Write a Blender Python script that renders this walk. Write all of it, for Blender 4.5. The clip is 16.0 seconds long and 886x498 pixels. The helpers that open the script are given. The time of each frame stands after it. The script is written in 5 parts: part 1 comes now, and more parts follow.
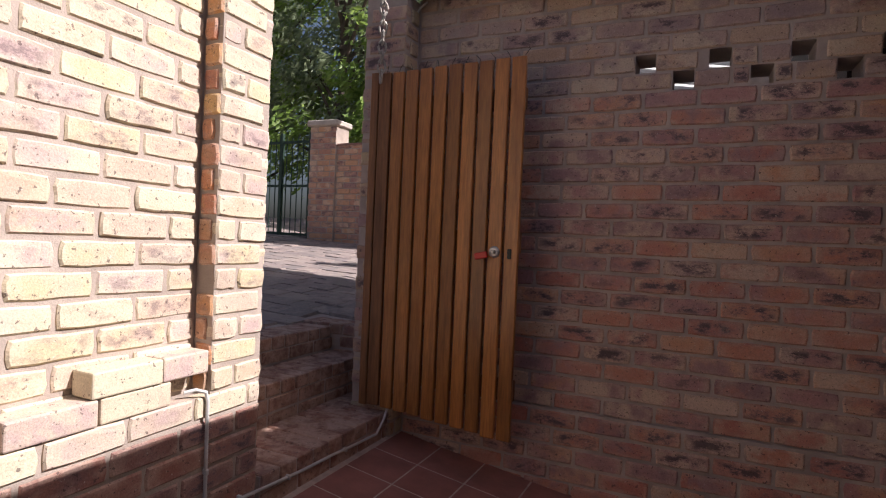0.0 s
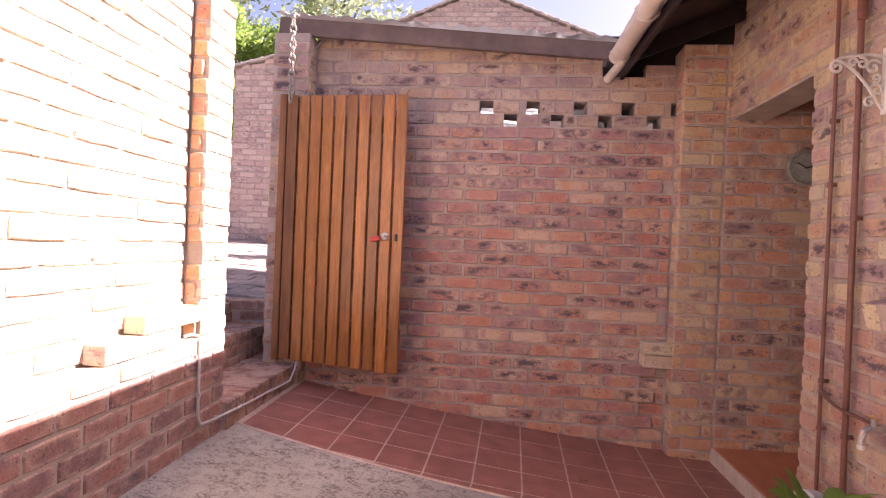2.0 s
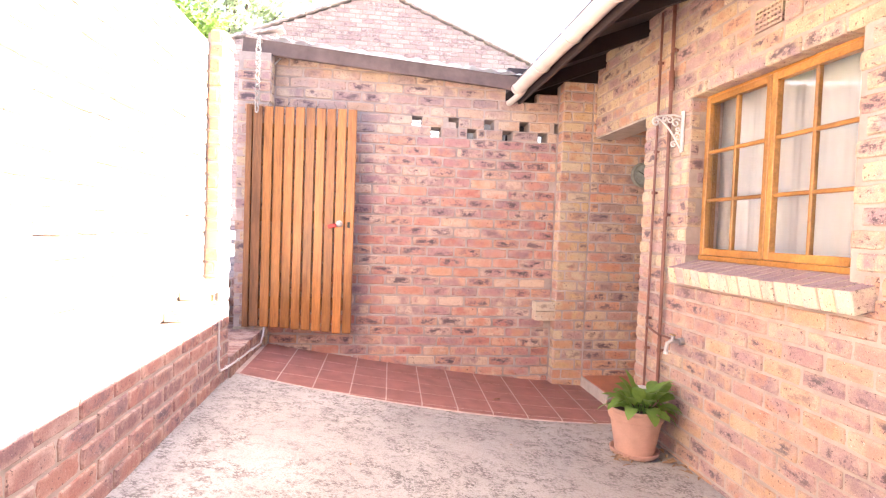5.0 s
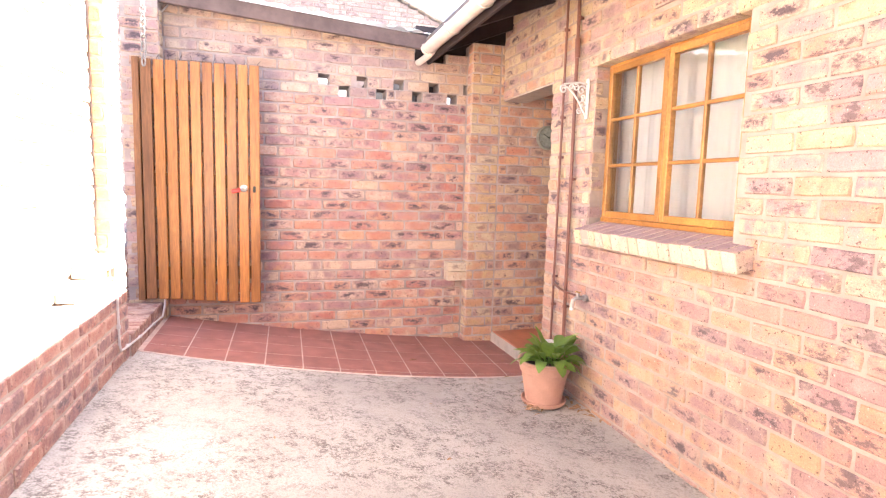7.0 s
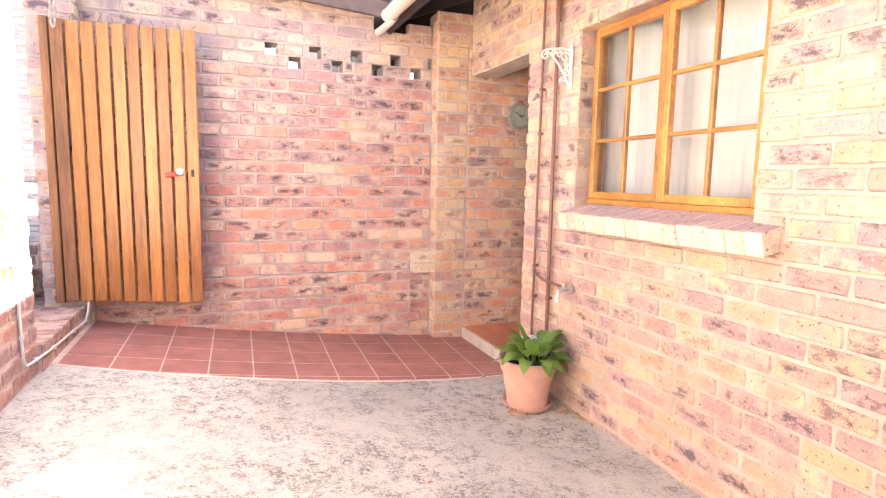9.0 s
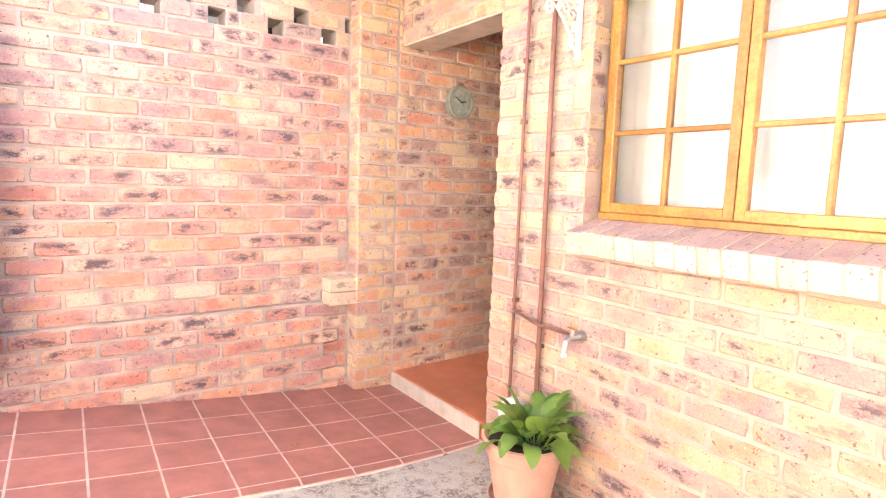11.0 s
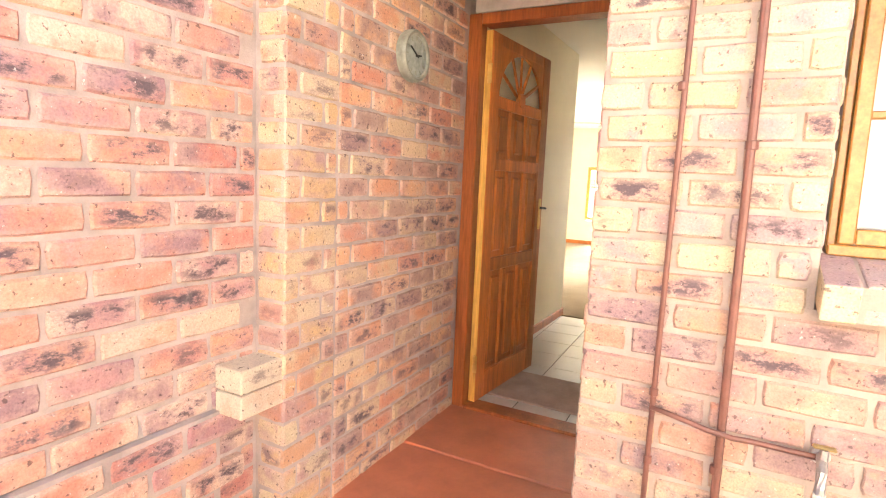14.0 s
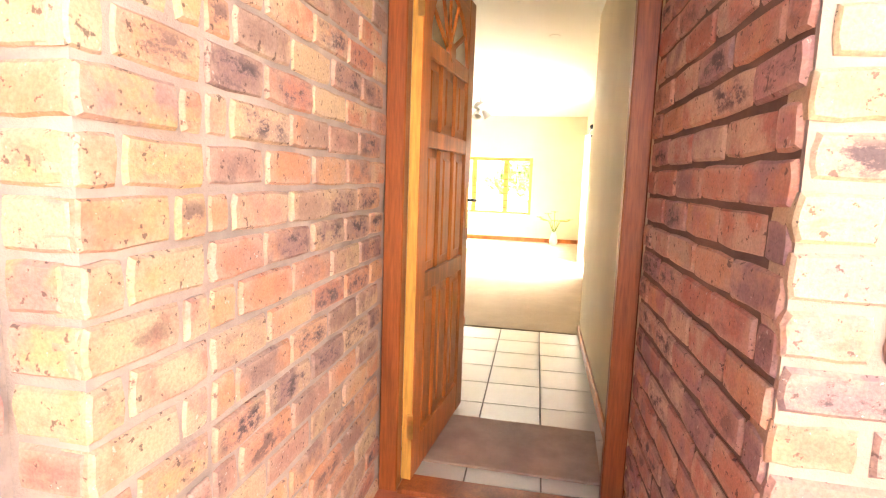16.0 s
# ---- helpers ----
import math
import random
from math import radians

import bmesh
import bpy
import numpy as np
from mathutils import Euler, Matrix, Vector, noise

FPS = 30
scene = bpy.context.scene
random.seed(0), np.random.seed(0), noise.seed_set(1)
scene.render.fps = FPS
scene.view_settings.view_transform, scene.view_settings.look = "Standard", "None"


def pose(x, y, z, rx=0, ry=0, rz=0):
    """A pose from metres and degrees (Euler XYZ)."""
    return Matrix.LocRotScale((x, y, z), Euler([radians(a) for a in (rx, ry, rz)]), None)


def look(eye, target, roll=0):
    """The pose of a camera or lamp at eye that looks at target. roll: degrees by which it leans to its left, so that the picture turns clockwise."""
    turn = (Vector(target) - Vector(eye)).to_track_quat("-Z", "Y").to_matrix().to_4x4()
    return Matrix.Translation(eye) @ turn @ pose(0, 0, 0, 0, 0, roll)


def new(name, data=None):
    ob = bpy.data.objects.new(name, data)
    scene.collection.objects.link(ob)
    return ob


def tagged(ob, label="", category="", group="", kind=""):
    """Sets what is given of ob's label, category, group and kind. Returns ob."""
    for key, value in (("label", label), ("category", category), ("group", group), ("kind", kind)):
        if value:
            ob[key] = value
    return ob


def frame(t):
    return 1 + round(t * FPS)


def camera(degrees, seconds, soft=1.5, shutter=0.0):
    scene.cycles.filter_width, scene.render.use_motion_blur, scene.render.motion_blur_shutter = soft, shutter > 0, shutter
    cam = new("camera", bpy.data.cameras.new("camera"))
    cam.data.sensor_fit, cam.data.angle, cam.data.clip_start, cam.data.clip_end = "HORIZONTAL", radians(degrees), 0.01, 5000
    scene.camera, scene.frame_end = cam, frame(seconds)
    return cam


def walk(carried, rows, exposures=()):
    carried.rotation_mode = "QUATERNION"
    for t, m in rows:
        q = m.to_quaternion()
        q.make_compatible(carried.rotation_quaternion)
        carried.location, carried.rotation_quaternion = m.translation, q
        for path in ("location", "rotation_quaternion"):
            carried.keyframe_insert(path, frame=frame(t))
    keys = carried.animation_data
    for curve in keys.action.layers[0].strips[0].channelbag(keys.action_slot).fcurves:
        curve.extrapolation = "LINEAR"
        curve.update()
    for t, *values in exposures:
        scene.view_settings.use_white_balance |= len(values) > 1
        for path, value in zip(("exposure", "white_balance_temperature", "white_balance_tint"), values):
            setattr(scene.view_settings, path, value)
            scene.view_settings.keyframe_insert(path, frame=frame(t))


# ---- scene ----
cam = camera(77.4, 16.0, soft=1.15)

PATH = [
    (0, (0.037, 0.025, 1.41), (-0.791, 1.845, 1.384), 2.5),
    (0.5, (0.051, -0.216, 1.399), (-0.619, 1.668, 1.371), 2.5),
    (1, (0.011, -0.462, 1.397), (-0.492, 1.473, 1.369), 2.4),
    (1.5, (-0.065, -0.73, 1.369), (-0.391, 1.244, 1.353), 2.4),
    (2, (-0.094, -1.007, 1.329), (-0.292, 0.983, 1.316), 2.3),
    (2.5, (-0.185, -1.263, 1.313), (-0.304, 0.733, 1.305), 2.2),
    (3, (-0.292, -1.508, 1.322), (-0.353, 0.491, 1.31), 2.2),
    (5.5, (-0.518, -2.022, 1.366), (-0.19, -0.052, 1.256), 2.0),
    (6, (-0.537, -2.019, 1.383), (-0.105, -0.072, 1.222), 1.9),
    (6.5, (-0.561, -2.005, 1.409), (-0.049, -0.082, 1.212), 1.7),
    (7, (-0.585, -1.993, 1.417), (-0.010, -0.090, 1.198), 1.6),
    (7.5, (-0.604, -1.978, 1.422), (0.019, -0.092, 1.191), 1.5),
    (8, (-0.627, -1.934, 1.416), (0.039, -0.063, 1.178), 1.3),
    (8.5, (-0.612, -1.805, 1.385), (0.091, 0.052, 1.143), 1.2),
    (9, (-0.537, -1.579, 1.346), (0.185, 0.27, 1.102), 1.1),
    (11.5, (-0.484, -0.117, 1.372), (0.797, 1.401, 1.135), 2.1),
    (12, (-0.498, 0.175, 1.382), (0.897, 1.588, 1.141), 2.2),
    (12.5, (-0.516, 0.479, 1.381), (0.979, 1.785, 1.134), 2.3),
    (13, (-0.506, 0.782, 1.38), (1.07, 1.988, 1.129), 2.4),
    (13.5, (-0.434, 1.066, 1.375), (1.232, 2.144, 1.124), 2.5),
    (14, (-0.306, 1.314, 1.384), (1.442, 2.252, 1.132), 2.5),
    (14.5, (-0.161, 1.55, 1.371), (1.655, 2.35, 1.121), 2.4),
    (15, (0.008, 1.749, 1.354), (1.889, 2.382, 1.105), 2.4),
    (15.5, (0.229, 1.891, 1.336), (2.154, 2.373, 1.084), 2.3),
    (16, (0.446, 2.026, 1.328), (2.388, 2.432, 1.072), 2.0),
]
EXPOSURE = [(0, 0.66, 6000, 20), (0.5, 0.72, 6050, 26), (1.0, 1.12, 6400, 38), (1.5, 1.68, 6500, 41), (2.0, 2.60, 6500, 39), (2.5, 3.14, 6450, 36), (3.0, 3.44, 6350, 32),
            (5.5, 4.1, 6000, 20), (9.0, 4.32, 6000, 16), (11.5, 4.68, 6100, 11), (14, 4.62, 6250, 10), (16, 5.06, 6350, 13)]
walk(cam, [(t, look(eye, target, roll)) for t, eye, target, roll in PATH], EXPOSURE)

# ---- world, sun and exposure ----
SUN_TO = Vector((1.0, 0.28, 0.922)).normalized()
world = bpy.data.worlds.new("sky")
scene.world = world
world.use_nodes = True
wn = world.node_tree.nodes
sky = wn.new("ShaderNodeTexSky")
sky.sky_type = "NISHITA"
sky.sun_disc = False
sky.sun_elevation = math.asin(SUN_TO.z)
sky.sun_rotation = math.atan2(SUN_TO.x, SUN_TO.y)
sky.dust_density = 5.0
bgn = [n for n in wn if n.type == "BACKGROUND"][0]
bgn.inputs["Strength"].default_value = 0.05
world.node_tree.links.new(sky.outputs[0], bgn.inputs["Color"])

sun_data = bpy.data.lights.new("sun", "SUN")
sun_data.energy, sun_data.angle, sun_data.color = 5.0, radians(0.5), (1.0, 0.94, 0.84)
sun = new("sun", sun_data)
sun.matrix_world = look(SUN_TO * 30, (0, 0, 0))


def opening_lamp(name, place, target, w, h, power):
    """Daylight that enters by a window's opening."""
    d = bpy.data.lights.new(name, "AREA")
    d.shape, d.size, d.size_y, d.energy, d.color = "RECTANGLE", w, h, power, (1.0, 0.97, 0.92)
    new(name, d).matrix_world = look(place, target)


opening_lamp("daylight_garden_door", (8.475, 1.48, 1.05), (8.475, 4.0, 0.95), 1.15, 1.7, 14)

# ---- materials ----
MATS = {}


def tree(name):
    m = bpy.data.materials.new(name)
    m.use_nodes = True
    nt = m.node_tree
    return m, nt, nt.nodes["Principled BSDF"]


def node(nt, kind, **values):
    n = nt.nodes.new(kind)
    for k, v in values.items():
        n.inputs[k.replace("_", " ")].default_value = v
    return n


def ramp(nt, fac, stops, hard=False):
    r = nt.nodes.new("ShaderNodeValToRGB")
    r.color_ramp.interpolation = "CONSTANT" if hard else "LINEAR"
    while len(r.color_ramp.elements) < len(stops):
        r.color_ramp.elements.new(0.5)
    for e, (p, c) in zip(r.color_ramp.elements, stops):
        e.position = p
        e.color = (*c, 1) if len(c) == 3 else c
    nt.links.new(fac, r.inputs["Fac"])
    return r.outputs["Color"]


def mix(nt, fac, a, b, mode="MIX"):
    n = nt.nodes.new("ShaderNodeMixRGB")
    n.blend_type = mode
    for sock, v in ((n.inputs["Fac"], fac), (n.inputs["Color1"], a), (n.inputs["Color2"], b)):
        if isinstance(v, (int, float)):
            sock.default_value = v
        elif isinstance(v, tuple):
            sock.default_value = (*v, 1)
        else:
            nt.links.new(v, sock)
    return n.outputs["Color"]


def noise_fac(nt, vec, scale, detail=4.0, rough=0.6):
    n = node(nt, "ShaderNodeTexNoise", Scale=scale, Detail=detail, Roughness=rough)
    if vec is not None:
        nt.links.new(vec, n.inputs["Vector"])
    return n.outputs["Fac"]


def bump(nt, bsdf, height, strength=0.3, dist=0.01):
    b = node(nt, "ShaderNodeBump", Strength=strength, Distance=dist)
    nt.links.new(height, b.inputs["Height"])
    nt.links.new(b.outputs["Normal"], bsdf.inputs["Normal"])


def coords(nt, kind="Object"):
    return nt.nodes.new("ShaderNodeTexCoord").outputs[kind]


def world_pos(nt):
    return nt.nodes.new("ShaderNodeNewGeometry").outputs["Position"]


def simple(name, colour, rough=0.6, metal=0.0, vary=0.18, scale=12.0, relief=0.15, fine=90.0):
    """A plain surface with stains and grain at two scales."""
    m, nt, b = tree(name)
    p = world_pos(nt)
    dark = tuple(c * (1 - vary) for c in colour)
    light = tuple(min(1, c * (1 + vary * 0.6)) for c in colour)
    c1 = ramp(nt, noise_fac(nt, p, scale), [(0.3, dark), (0.7, light)])
    f = noise_fac(nt, p, fine, 3)
    c2 = mix(nt, ramp(nt, f, [(0.35, (0.8, 0.8, 0.8)), (0.65, (1, 1, 1))]), (0, 0, 0), c1, "MIX")
    nt.links.new(mix(nt, 0.25, c1, c2), b.inputs["Base Color"])
    b.inputs["Roughness"].default_value = rough
    b.inputs["Metallic"].default_value = metal
    if relief:
        bump(nt, b, f, relief, 0.004)
    return m


def brick_mat(name, palette, island=False, smudge=0.5, rough=0.78, wash=(0.60, 0.43, 0.33)):
    """Fired clay: two tones clouded into each brick, a paler rim, charred patches in the heart, pits and lime specks."""
    m, nt, b = tree(name)
    if island:
        rnd = nt.nodes.new("ShaderNodeNewGeometry").outputs["Random Per Island"]
    else:
        rnd = nt.nodes.new("ShaderNodeObjectInfo").outputs["Random"]
    n = len(palette)

    def spread(k):
        """Another random number of the same brick."""
        mul = nt.nodes.new("ShaderNodeMath")
        mul.operation = "MULTIPLY"
        mul.inputs[1].default_value = k
        nt.links.new(rnd, mul.inputs[0])
        fr = nt.nodes.new("ShaderNodeMath")
        fr.operation = "FRACT"
        nt.links.new(mul.outputs[0], fr.inputs[0])
        return fr.outputs[0]

    stops = [(i / n, c) for i, c in enumerate(palette)]
    tone, second = ramp(nt, rnd, stops, True), ramp(nt, spread(13.7), stops, True)
    p = world_pos(nt)
    comb = nt.nodes.new("ShaderNodeCombineXYZ")
    nt.links.new(rnd, comb.inputs[0])
    nt.links.new(rnd, comb.inputs[2])
    shift = nt.nodes.new("ShaderNodeVectorMath")
    shift.operation = "MULTIPLY_ADD"
    nt.links.new(comb.outputs[0], shift.inputs[0])
    shift.inputs[1].default_value = (37, 37, 91)
    nt.links.new(p, shift.inputs[2])
    q = shift.outputs[0]
    cloud = noise_fac(nt, q, 7, 5, 0.62)
    flat = node(nt, "ShaderNodeMapping", Scale=(1.0, 1.0, 1.9))
    nt.links.new(q, flat.inputs["Vector"])
    char = noise_fac(nt, flat.outputs[0], 11, 8, 0.76)
    mid = noise_fac(nt, q, 34, 4, 0.65)
    fine = noise_fac(nt, q, 170, 3, 0.6)
    c = mix(nt, ramp(nt, cloud, [(0.43, (0.0,) * 3), (0.57, (0.92,) * 3)]), tone, second)
    c = mix(nt, ramp(nt, mid, [(0.45, (0.0,) * 3), (0.7, (0.45,) * 3)]), c, mix(nt, 0.5, c, tuple(0.92 * k for k in wash)))
    chosen = ramp(nt, spread(7.31), [(0.42, (0.05,) * 3), (0.58, (0.55 * smudge,) * 3), (0.72, (min(1, 1.5 * smudge),) * 3)])
    if island:
        heart = (0.75, 0.75, 0.75)
    else:
        sep = nt.nodes.new("ShaderNodeSeparateXYZ")
        nt.links.new(coords(nt, "Generated"), sep.inputs[0])
        hx = ramp(nt, sep.outputs[0], [(0.03, (0,) * 3), (0.24, (1,) * 3), (0.76, (1,) * 3), (0.97, (0,) * 3)])
        hz = ramp(nt, sep.outputs[2], [(0.05, (0,) * 3), (0.32, (1,) * 3), (0.68, (1,) * 3), (0.95, (0,) * 3)])
        heart = mix(nt, 1.0, hx, hz, "MULTIPLY")
        rim = mix(nt, 1.0, mix(nt, 1.0, heart, (1, 1, 1), "DIFFERENCE"), ramp(nt, noise_fac(nt, q, 12, 4, 0.65), [(0.42, (0,) * 3), (0.56, (0.62,) * 3)]), "MULTIPLY")
        c = mix(nt, rim, c, wash)
        heart = mix(nt, 0.85, (1, 1, 1), heart)
    halo = mix(nt, 1.0, mix(nt, 1.0, ramp(nt, char, [(0.40, (0,) * 3), (0.56, (0.8,) * 3)]), chosen, "MULTIPLY"), heart, "MULTIPLY")
    c = mix(nt, halo, c, (0.33, 0.21, 0.22))
    burnt = mix(nt, 1.0, mix(nt, 1.0, ramp(nt, char, [(0.50, (0,) * 3), (0.57, (0.95,) * 3)]), chosen, "MULTIPLY"), heart, "MULTIPLY")
    c = mix(nt, burnt, c, (0.105, 0.078, 0.082))
    bloom = ramp(nt, noise_fac(nt, p, 5, 5, 0.7), [(0.56, (0,) * 3), (0.72, (0.35,) * 3)])
    c = mix(nt, bloom, c, (0.55, 0.46, 0.38))
    c = mix(nt, 1.0, c, ramp(nt, fine, [(0.3, (0.80,) * 3), (0.62, (1.05,) * 3)]), "MULTIPLY")
    pits = ramp(nt, noise_fac(nt, q, 60, 3, 0.6), [(0.625, (0,) * 3), (0.67, (0.75,) * 3)])
    c = mix(nt, pits, c, (0.09, 0.055, 0.05))
    lime = ramp(nt, noise_fac(nt, q, 75, 3, 0.6), [(0.68, (0,) * 3), (0.72, (0.6,) * 3)])
    c = mix(nt, lime, c, (0.72, 0.65, 0.57))
    nt.links.new(c, b.inputs["Base Color"])
    b.inputs["Roughness"].default_value = rough
    bump(nt, b, mix(nt, 0.35, mid, fine), 0.5, 0.007)
    return m


RED = [(0.50, 0.20, 0.15), (0.66, 0.49, 0.35), (0.45, 0.235, 0.22), (0.61, 0.33, 0.20), (0.37, 0.22, 0.225), (0.54, 0.245, 0.185),
       (0.66, 0.50, 0.38), (0.48, 0.27, 0.25), (0.57, 0.26, 0.175), (0.62, 0.37, 0.25), (0.33, 0.20, 0.205), (0.56, 0.28, 0.21)]
TAN = [(0.58, 0.47, 0.29), (0.48, 0.31, 0.265), (0.40, 0.265, 0.25), (0.54, 0.42, 0.25), (0.35, 0.24, 0.24), (0.52, 0.32, 0.20),
       (0.45, 0.30, 0.28), (0.60, 0.51, 0.34), (0.51, 0.29, 0.18), (0.40, 0.28, 0.27), (0.54, 0.40, 0.28)]
AGED = [(0.52, 0.38, 0.27), (0.60, 0.47, 0.32), (0.40, 0.28, 0.25), (0.46, 0.33, 0.28), (0.62, 0.51, 0.38), (0.34, 0.25, 0.24), (0.54, 0.36, 0.24), (0.45, 0.35, 0.31)]
PALE = [(0.65, 0.55, 0.39), (0.62, 0.50, 0.35), (0.58, 0.44, 0.31), (0.67, 0.58, 0.42), (0.55, 0.42, 0.32), (0.62, 0.51, 0.31), (0.60, 0.47, 0.36), (0.52, 0.38, 0.34), (0.66, 0.57, 0.44), (0.56, 0.43, 0.37)]
M_RED, M_RED_I = brick_mat("brick_red", RED, smudge=0.95), brick_mat("brick_red_joined", RED, True, smudge=0.95)
BURNT = [(0.58, 0.25, 0.16), (0.67, 0.50, 0.31), (0.50, 0.29, 0.22), (0.66, 0.38, 0.21), (0.40, 0.26, 0.20), (0.62, 0.31, 0.18), (0.60, 0.44, 0.27), (0.33, 0.21, 0.18)]
M_BURNT, M_BURNT_I = brick_mat("brick_burnt", BURNT, smudge=1.0), brick_mat("brick_burnt_joined", BURNT, True, smudge=1.0)
M_TAN, M_TAN_I = brick_mat("brick_tan", TAN, smudge=0.66, wash=(0.57, 0.45, 0.31)), brick_mat("brick_tan_joined", TAN, True, smudge=0.66, wash=(0.57, 0.45, 0.31))
EARTH = [(0.45, 0.265, 0.205), (0.50, 0.31, 0.20), (0.35, 0.215, 0.205), (0.54, 0.40, 0.26), (0.30, 0.20, 0.20), (0.47, 0.24, 0.16), (0.40, 0.255, 0.235), (0.52, 0.33, 0.19), (0.44, 0.30, 0.25)]
M_EARTH, M_EARTH_I = brick_mat("brick_earth", EARTH, smudge=0.8, wash=(0.52, 0.38, 0.28)), brick_mat("brick_earth_joined", EARTH, True, smudge=0.8, wash=(0.52, 0.38, 0.28))
M_AGED, M_AGED_I = brick_mat("brick_aged", AGED, smudge=0.7), brick_mat("brick_aged_joined", AGED, True, smudge=0.7)
M_PALE, M_PALE_I = brick_mat("brick_pale", PALE, smudge=0.32, wash=(0.67, 0.58, 0.42)), brick_mat("brick_pale_joined", PALE, True, smudge=0.32, wash=(0.67, 0.58, 0.42))
# red and yellow bricks with warm bounce light put into their orange, for one pier side
M_ORANGE_BOUNCE, M_ORANGE_BOUNCE_I = [brick_mat(n, [(0.62, 0.27, 0.13), (0.66, 0.34, 0.14), (0.58, 0.24, 0.14), (0.68, 0.44, 0.18), (0.52, 0.28, 0.15), (0.64, 0.29, 0.13)], i, 0.2) for n, i in (("brick_orange", False), ("brick_orange_joined", True))]
PLINTH = [(0.30, 0.14, 0.115), (0.36, 0.16, 0.12), (0.27, 0.14, 0.13), (0.32, 0.17, 0.145), (0.22, 0.12, 0.115), (0.38, 0.19, 0.145)]
M_PLINTH, M_PLINTH_I = brick_mat("brick_purple_red", PLINTH, smudge=0.6), brick_mat("brick_purple_red_joined", PLINTH, True, smudge=0.6)
M_MAUVE = brick_mat("brick_mauve_weathered", [(0.47, 0.33, 0.32), (0.42, 0.29, 0.285), (0.50, 0.37, 0.35)], False, 0.15)
MIXED = [(0.60, 0.48, 0.29), (0.53, 0.27, 0.17), (0.60, 0.41, 0.21), (0.42, 0.27, 0.24), (0.62, 0.51, 0.33), (0.56, 0.32, 0.18), (0.58, 0.45, 0.28), (0.48, 0.26, 0.20)]
M_MIXED, M_MIXED_I = brick_mat("brick_mixed", MIXED, smudge=0.4), brick_mat("brick_mixed_joined", MIXED, True, smudge=0.4)
# paled palette: distance haze is put into the far gable's brick colour
M_GABLE_I = brick_mat("brick_weathered", [(0.55, 0.43, 0.38), (0.48, 0.37, 0.33), (0.60, 0.48, 0.42), (0.62, 0.52, 0.45), (0.52, 0.38, 0.34)], True, 0.4)
M_FAR_I = brick_mat("brick_light_orange", [(0.66, 0.38, 0.24), (0.56, 0.28, 0.18), (0.70, 0.50, 0.34), (0.44, 0.25, 0.20), (0.64, 0.36, 0.20)], True, 0.5)
M_MORTAR = simple("mortar", (0.48, 0.40, 0.35), 0.9, vary=0.3, scale=6, relief=0.6, fine=160)
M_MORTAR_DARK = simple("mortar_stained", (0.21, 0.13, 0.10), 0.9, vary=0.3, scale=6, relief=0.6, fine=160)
M_MORTAR_PALE = simple("mortar_pale", (0.44, 0.36, 0.30), 0.9, vary=0.25, scale=6, relief=0.6, fine=160)
M_PLASTER = simple("cream_plaster", (0.76, 0.67, 0.48), 0.7, vary=0.05, scale=3, relief=0.08, fine=120)
M_CEIL = simple("white_ceiling", (0.80, 0.78, 0.72), 0.8, vary=0.03, scale=2, relief=0.03)
M_LINTEL = simple("concrete_lintel", (0.50, 0.44, 0.37), 0.85, vary=0.2, scale=9, relief=0.4)
M_STEP = simple("red_cement", (0.50, 0.17, 0.085), 0.42, vary=0.22, scale=5, relief=0.12, fine=60)
M_QUARRY = simple("quarry_tile", (0.37, 0.155, 0.122), 0.5, vary=0.25, scale=7, relief=0.2, fine=110)
M_GROUT = simple("grout", (0.64, 0.51, 0.43), 0.9, vary=0.25, scale=20)
M_WHITE_TILE = simple("white_floor_tile", (0.60, 0.56, 0.48), 0.28, vary=0.05, scale=4, relief=0.03)
M_GREY_GROUT = simple("grey_grout", (0.22, 0.19, 0.15), 0.9)
M_CARPET = simple("beige_carpet", (0.36, 0.27, 0.17), 0.95, vary=0.12, scale=5, relief=0.7, fine=260)
M_MAT = simple("door_mat_fibre", (0.46, 0.34, 0.25), 0.95, vary=0.2, scale=9, relief=0.8, fine=260)
M_PVC = simple("cream_pvc", (0.66, 0.61, 0.54), 0.4, vary=0.12, scale=7, relief=0.03)
M_WHITE = simple("white_paint", (0.75, 0.73, 0.68), 0.5, vary=0.12, scale=25, relief=0.1)
M_SLAT = simple("white_enamel_slat", (0.84, 0.84, 0.82), 0.35, vary=0.04, scale=6, relief=0.02)
M_FAN = simple("grey_enamel", (0.36, 0.33, 0.29), 0.45, vary=0.08, scale=12, relief=0.02)
M_CABLE = simple("white_cable", (0.62, 0.60, 0.57), 0.5, vary=0.15, scale=25, relief=0.0)
M_PIPE = simple("brown_painted_pipe", (0.20, 0.085, 0.062), 0.45, vary=0.25, scale=15, relief=0.1)
M_STEEL = simple("steel", (0.55, 0.54, 0.52), 0.5, 1.0, vary=0.15, scale=40, relief=0.05)
M_BRASS = simple("brass", (0.72, 0.50, 0.18), 0.3, 1.0, vary=0.15, scale=40, relief=0.05)
M_ZINC = simple("galvanised_sheet", (0.62, 0.63, 0.64), 0.42, 0.35, vary=0.15, scale=4, relief=0.05)
M_CHAIN = simple("weathered_chain", (0.42, 0.39, 0.34), 0.6, 0.4, vary=0.3, scale=60, relief=0.2)
M_BLACK = simple("dark_iron", (0.02, 0.025, 0.022), 0.5, 0.3, vary=0.3)
M_GREEN_IRON = simple("green_iron", (0.03, 0.06, 0.04), 0.5, 0.3, vary=0.3)
M_TERRA = simple("terracotta_plastic", (0.52, 0.31, 0.235), 0.6, vary=0.12, scale=10, relief=0.08)
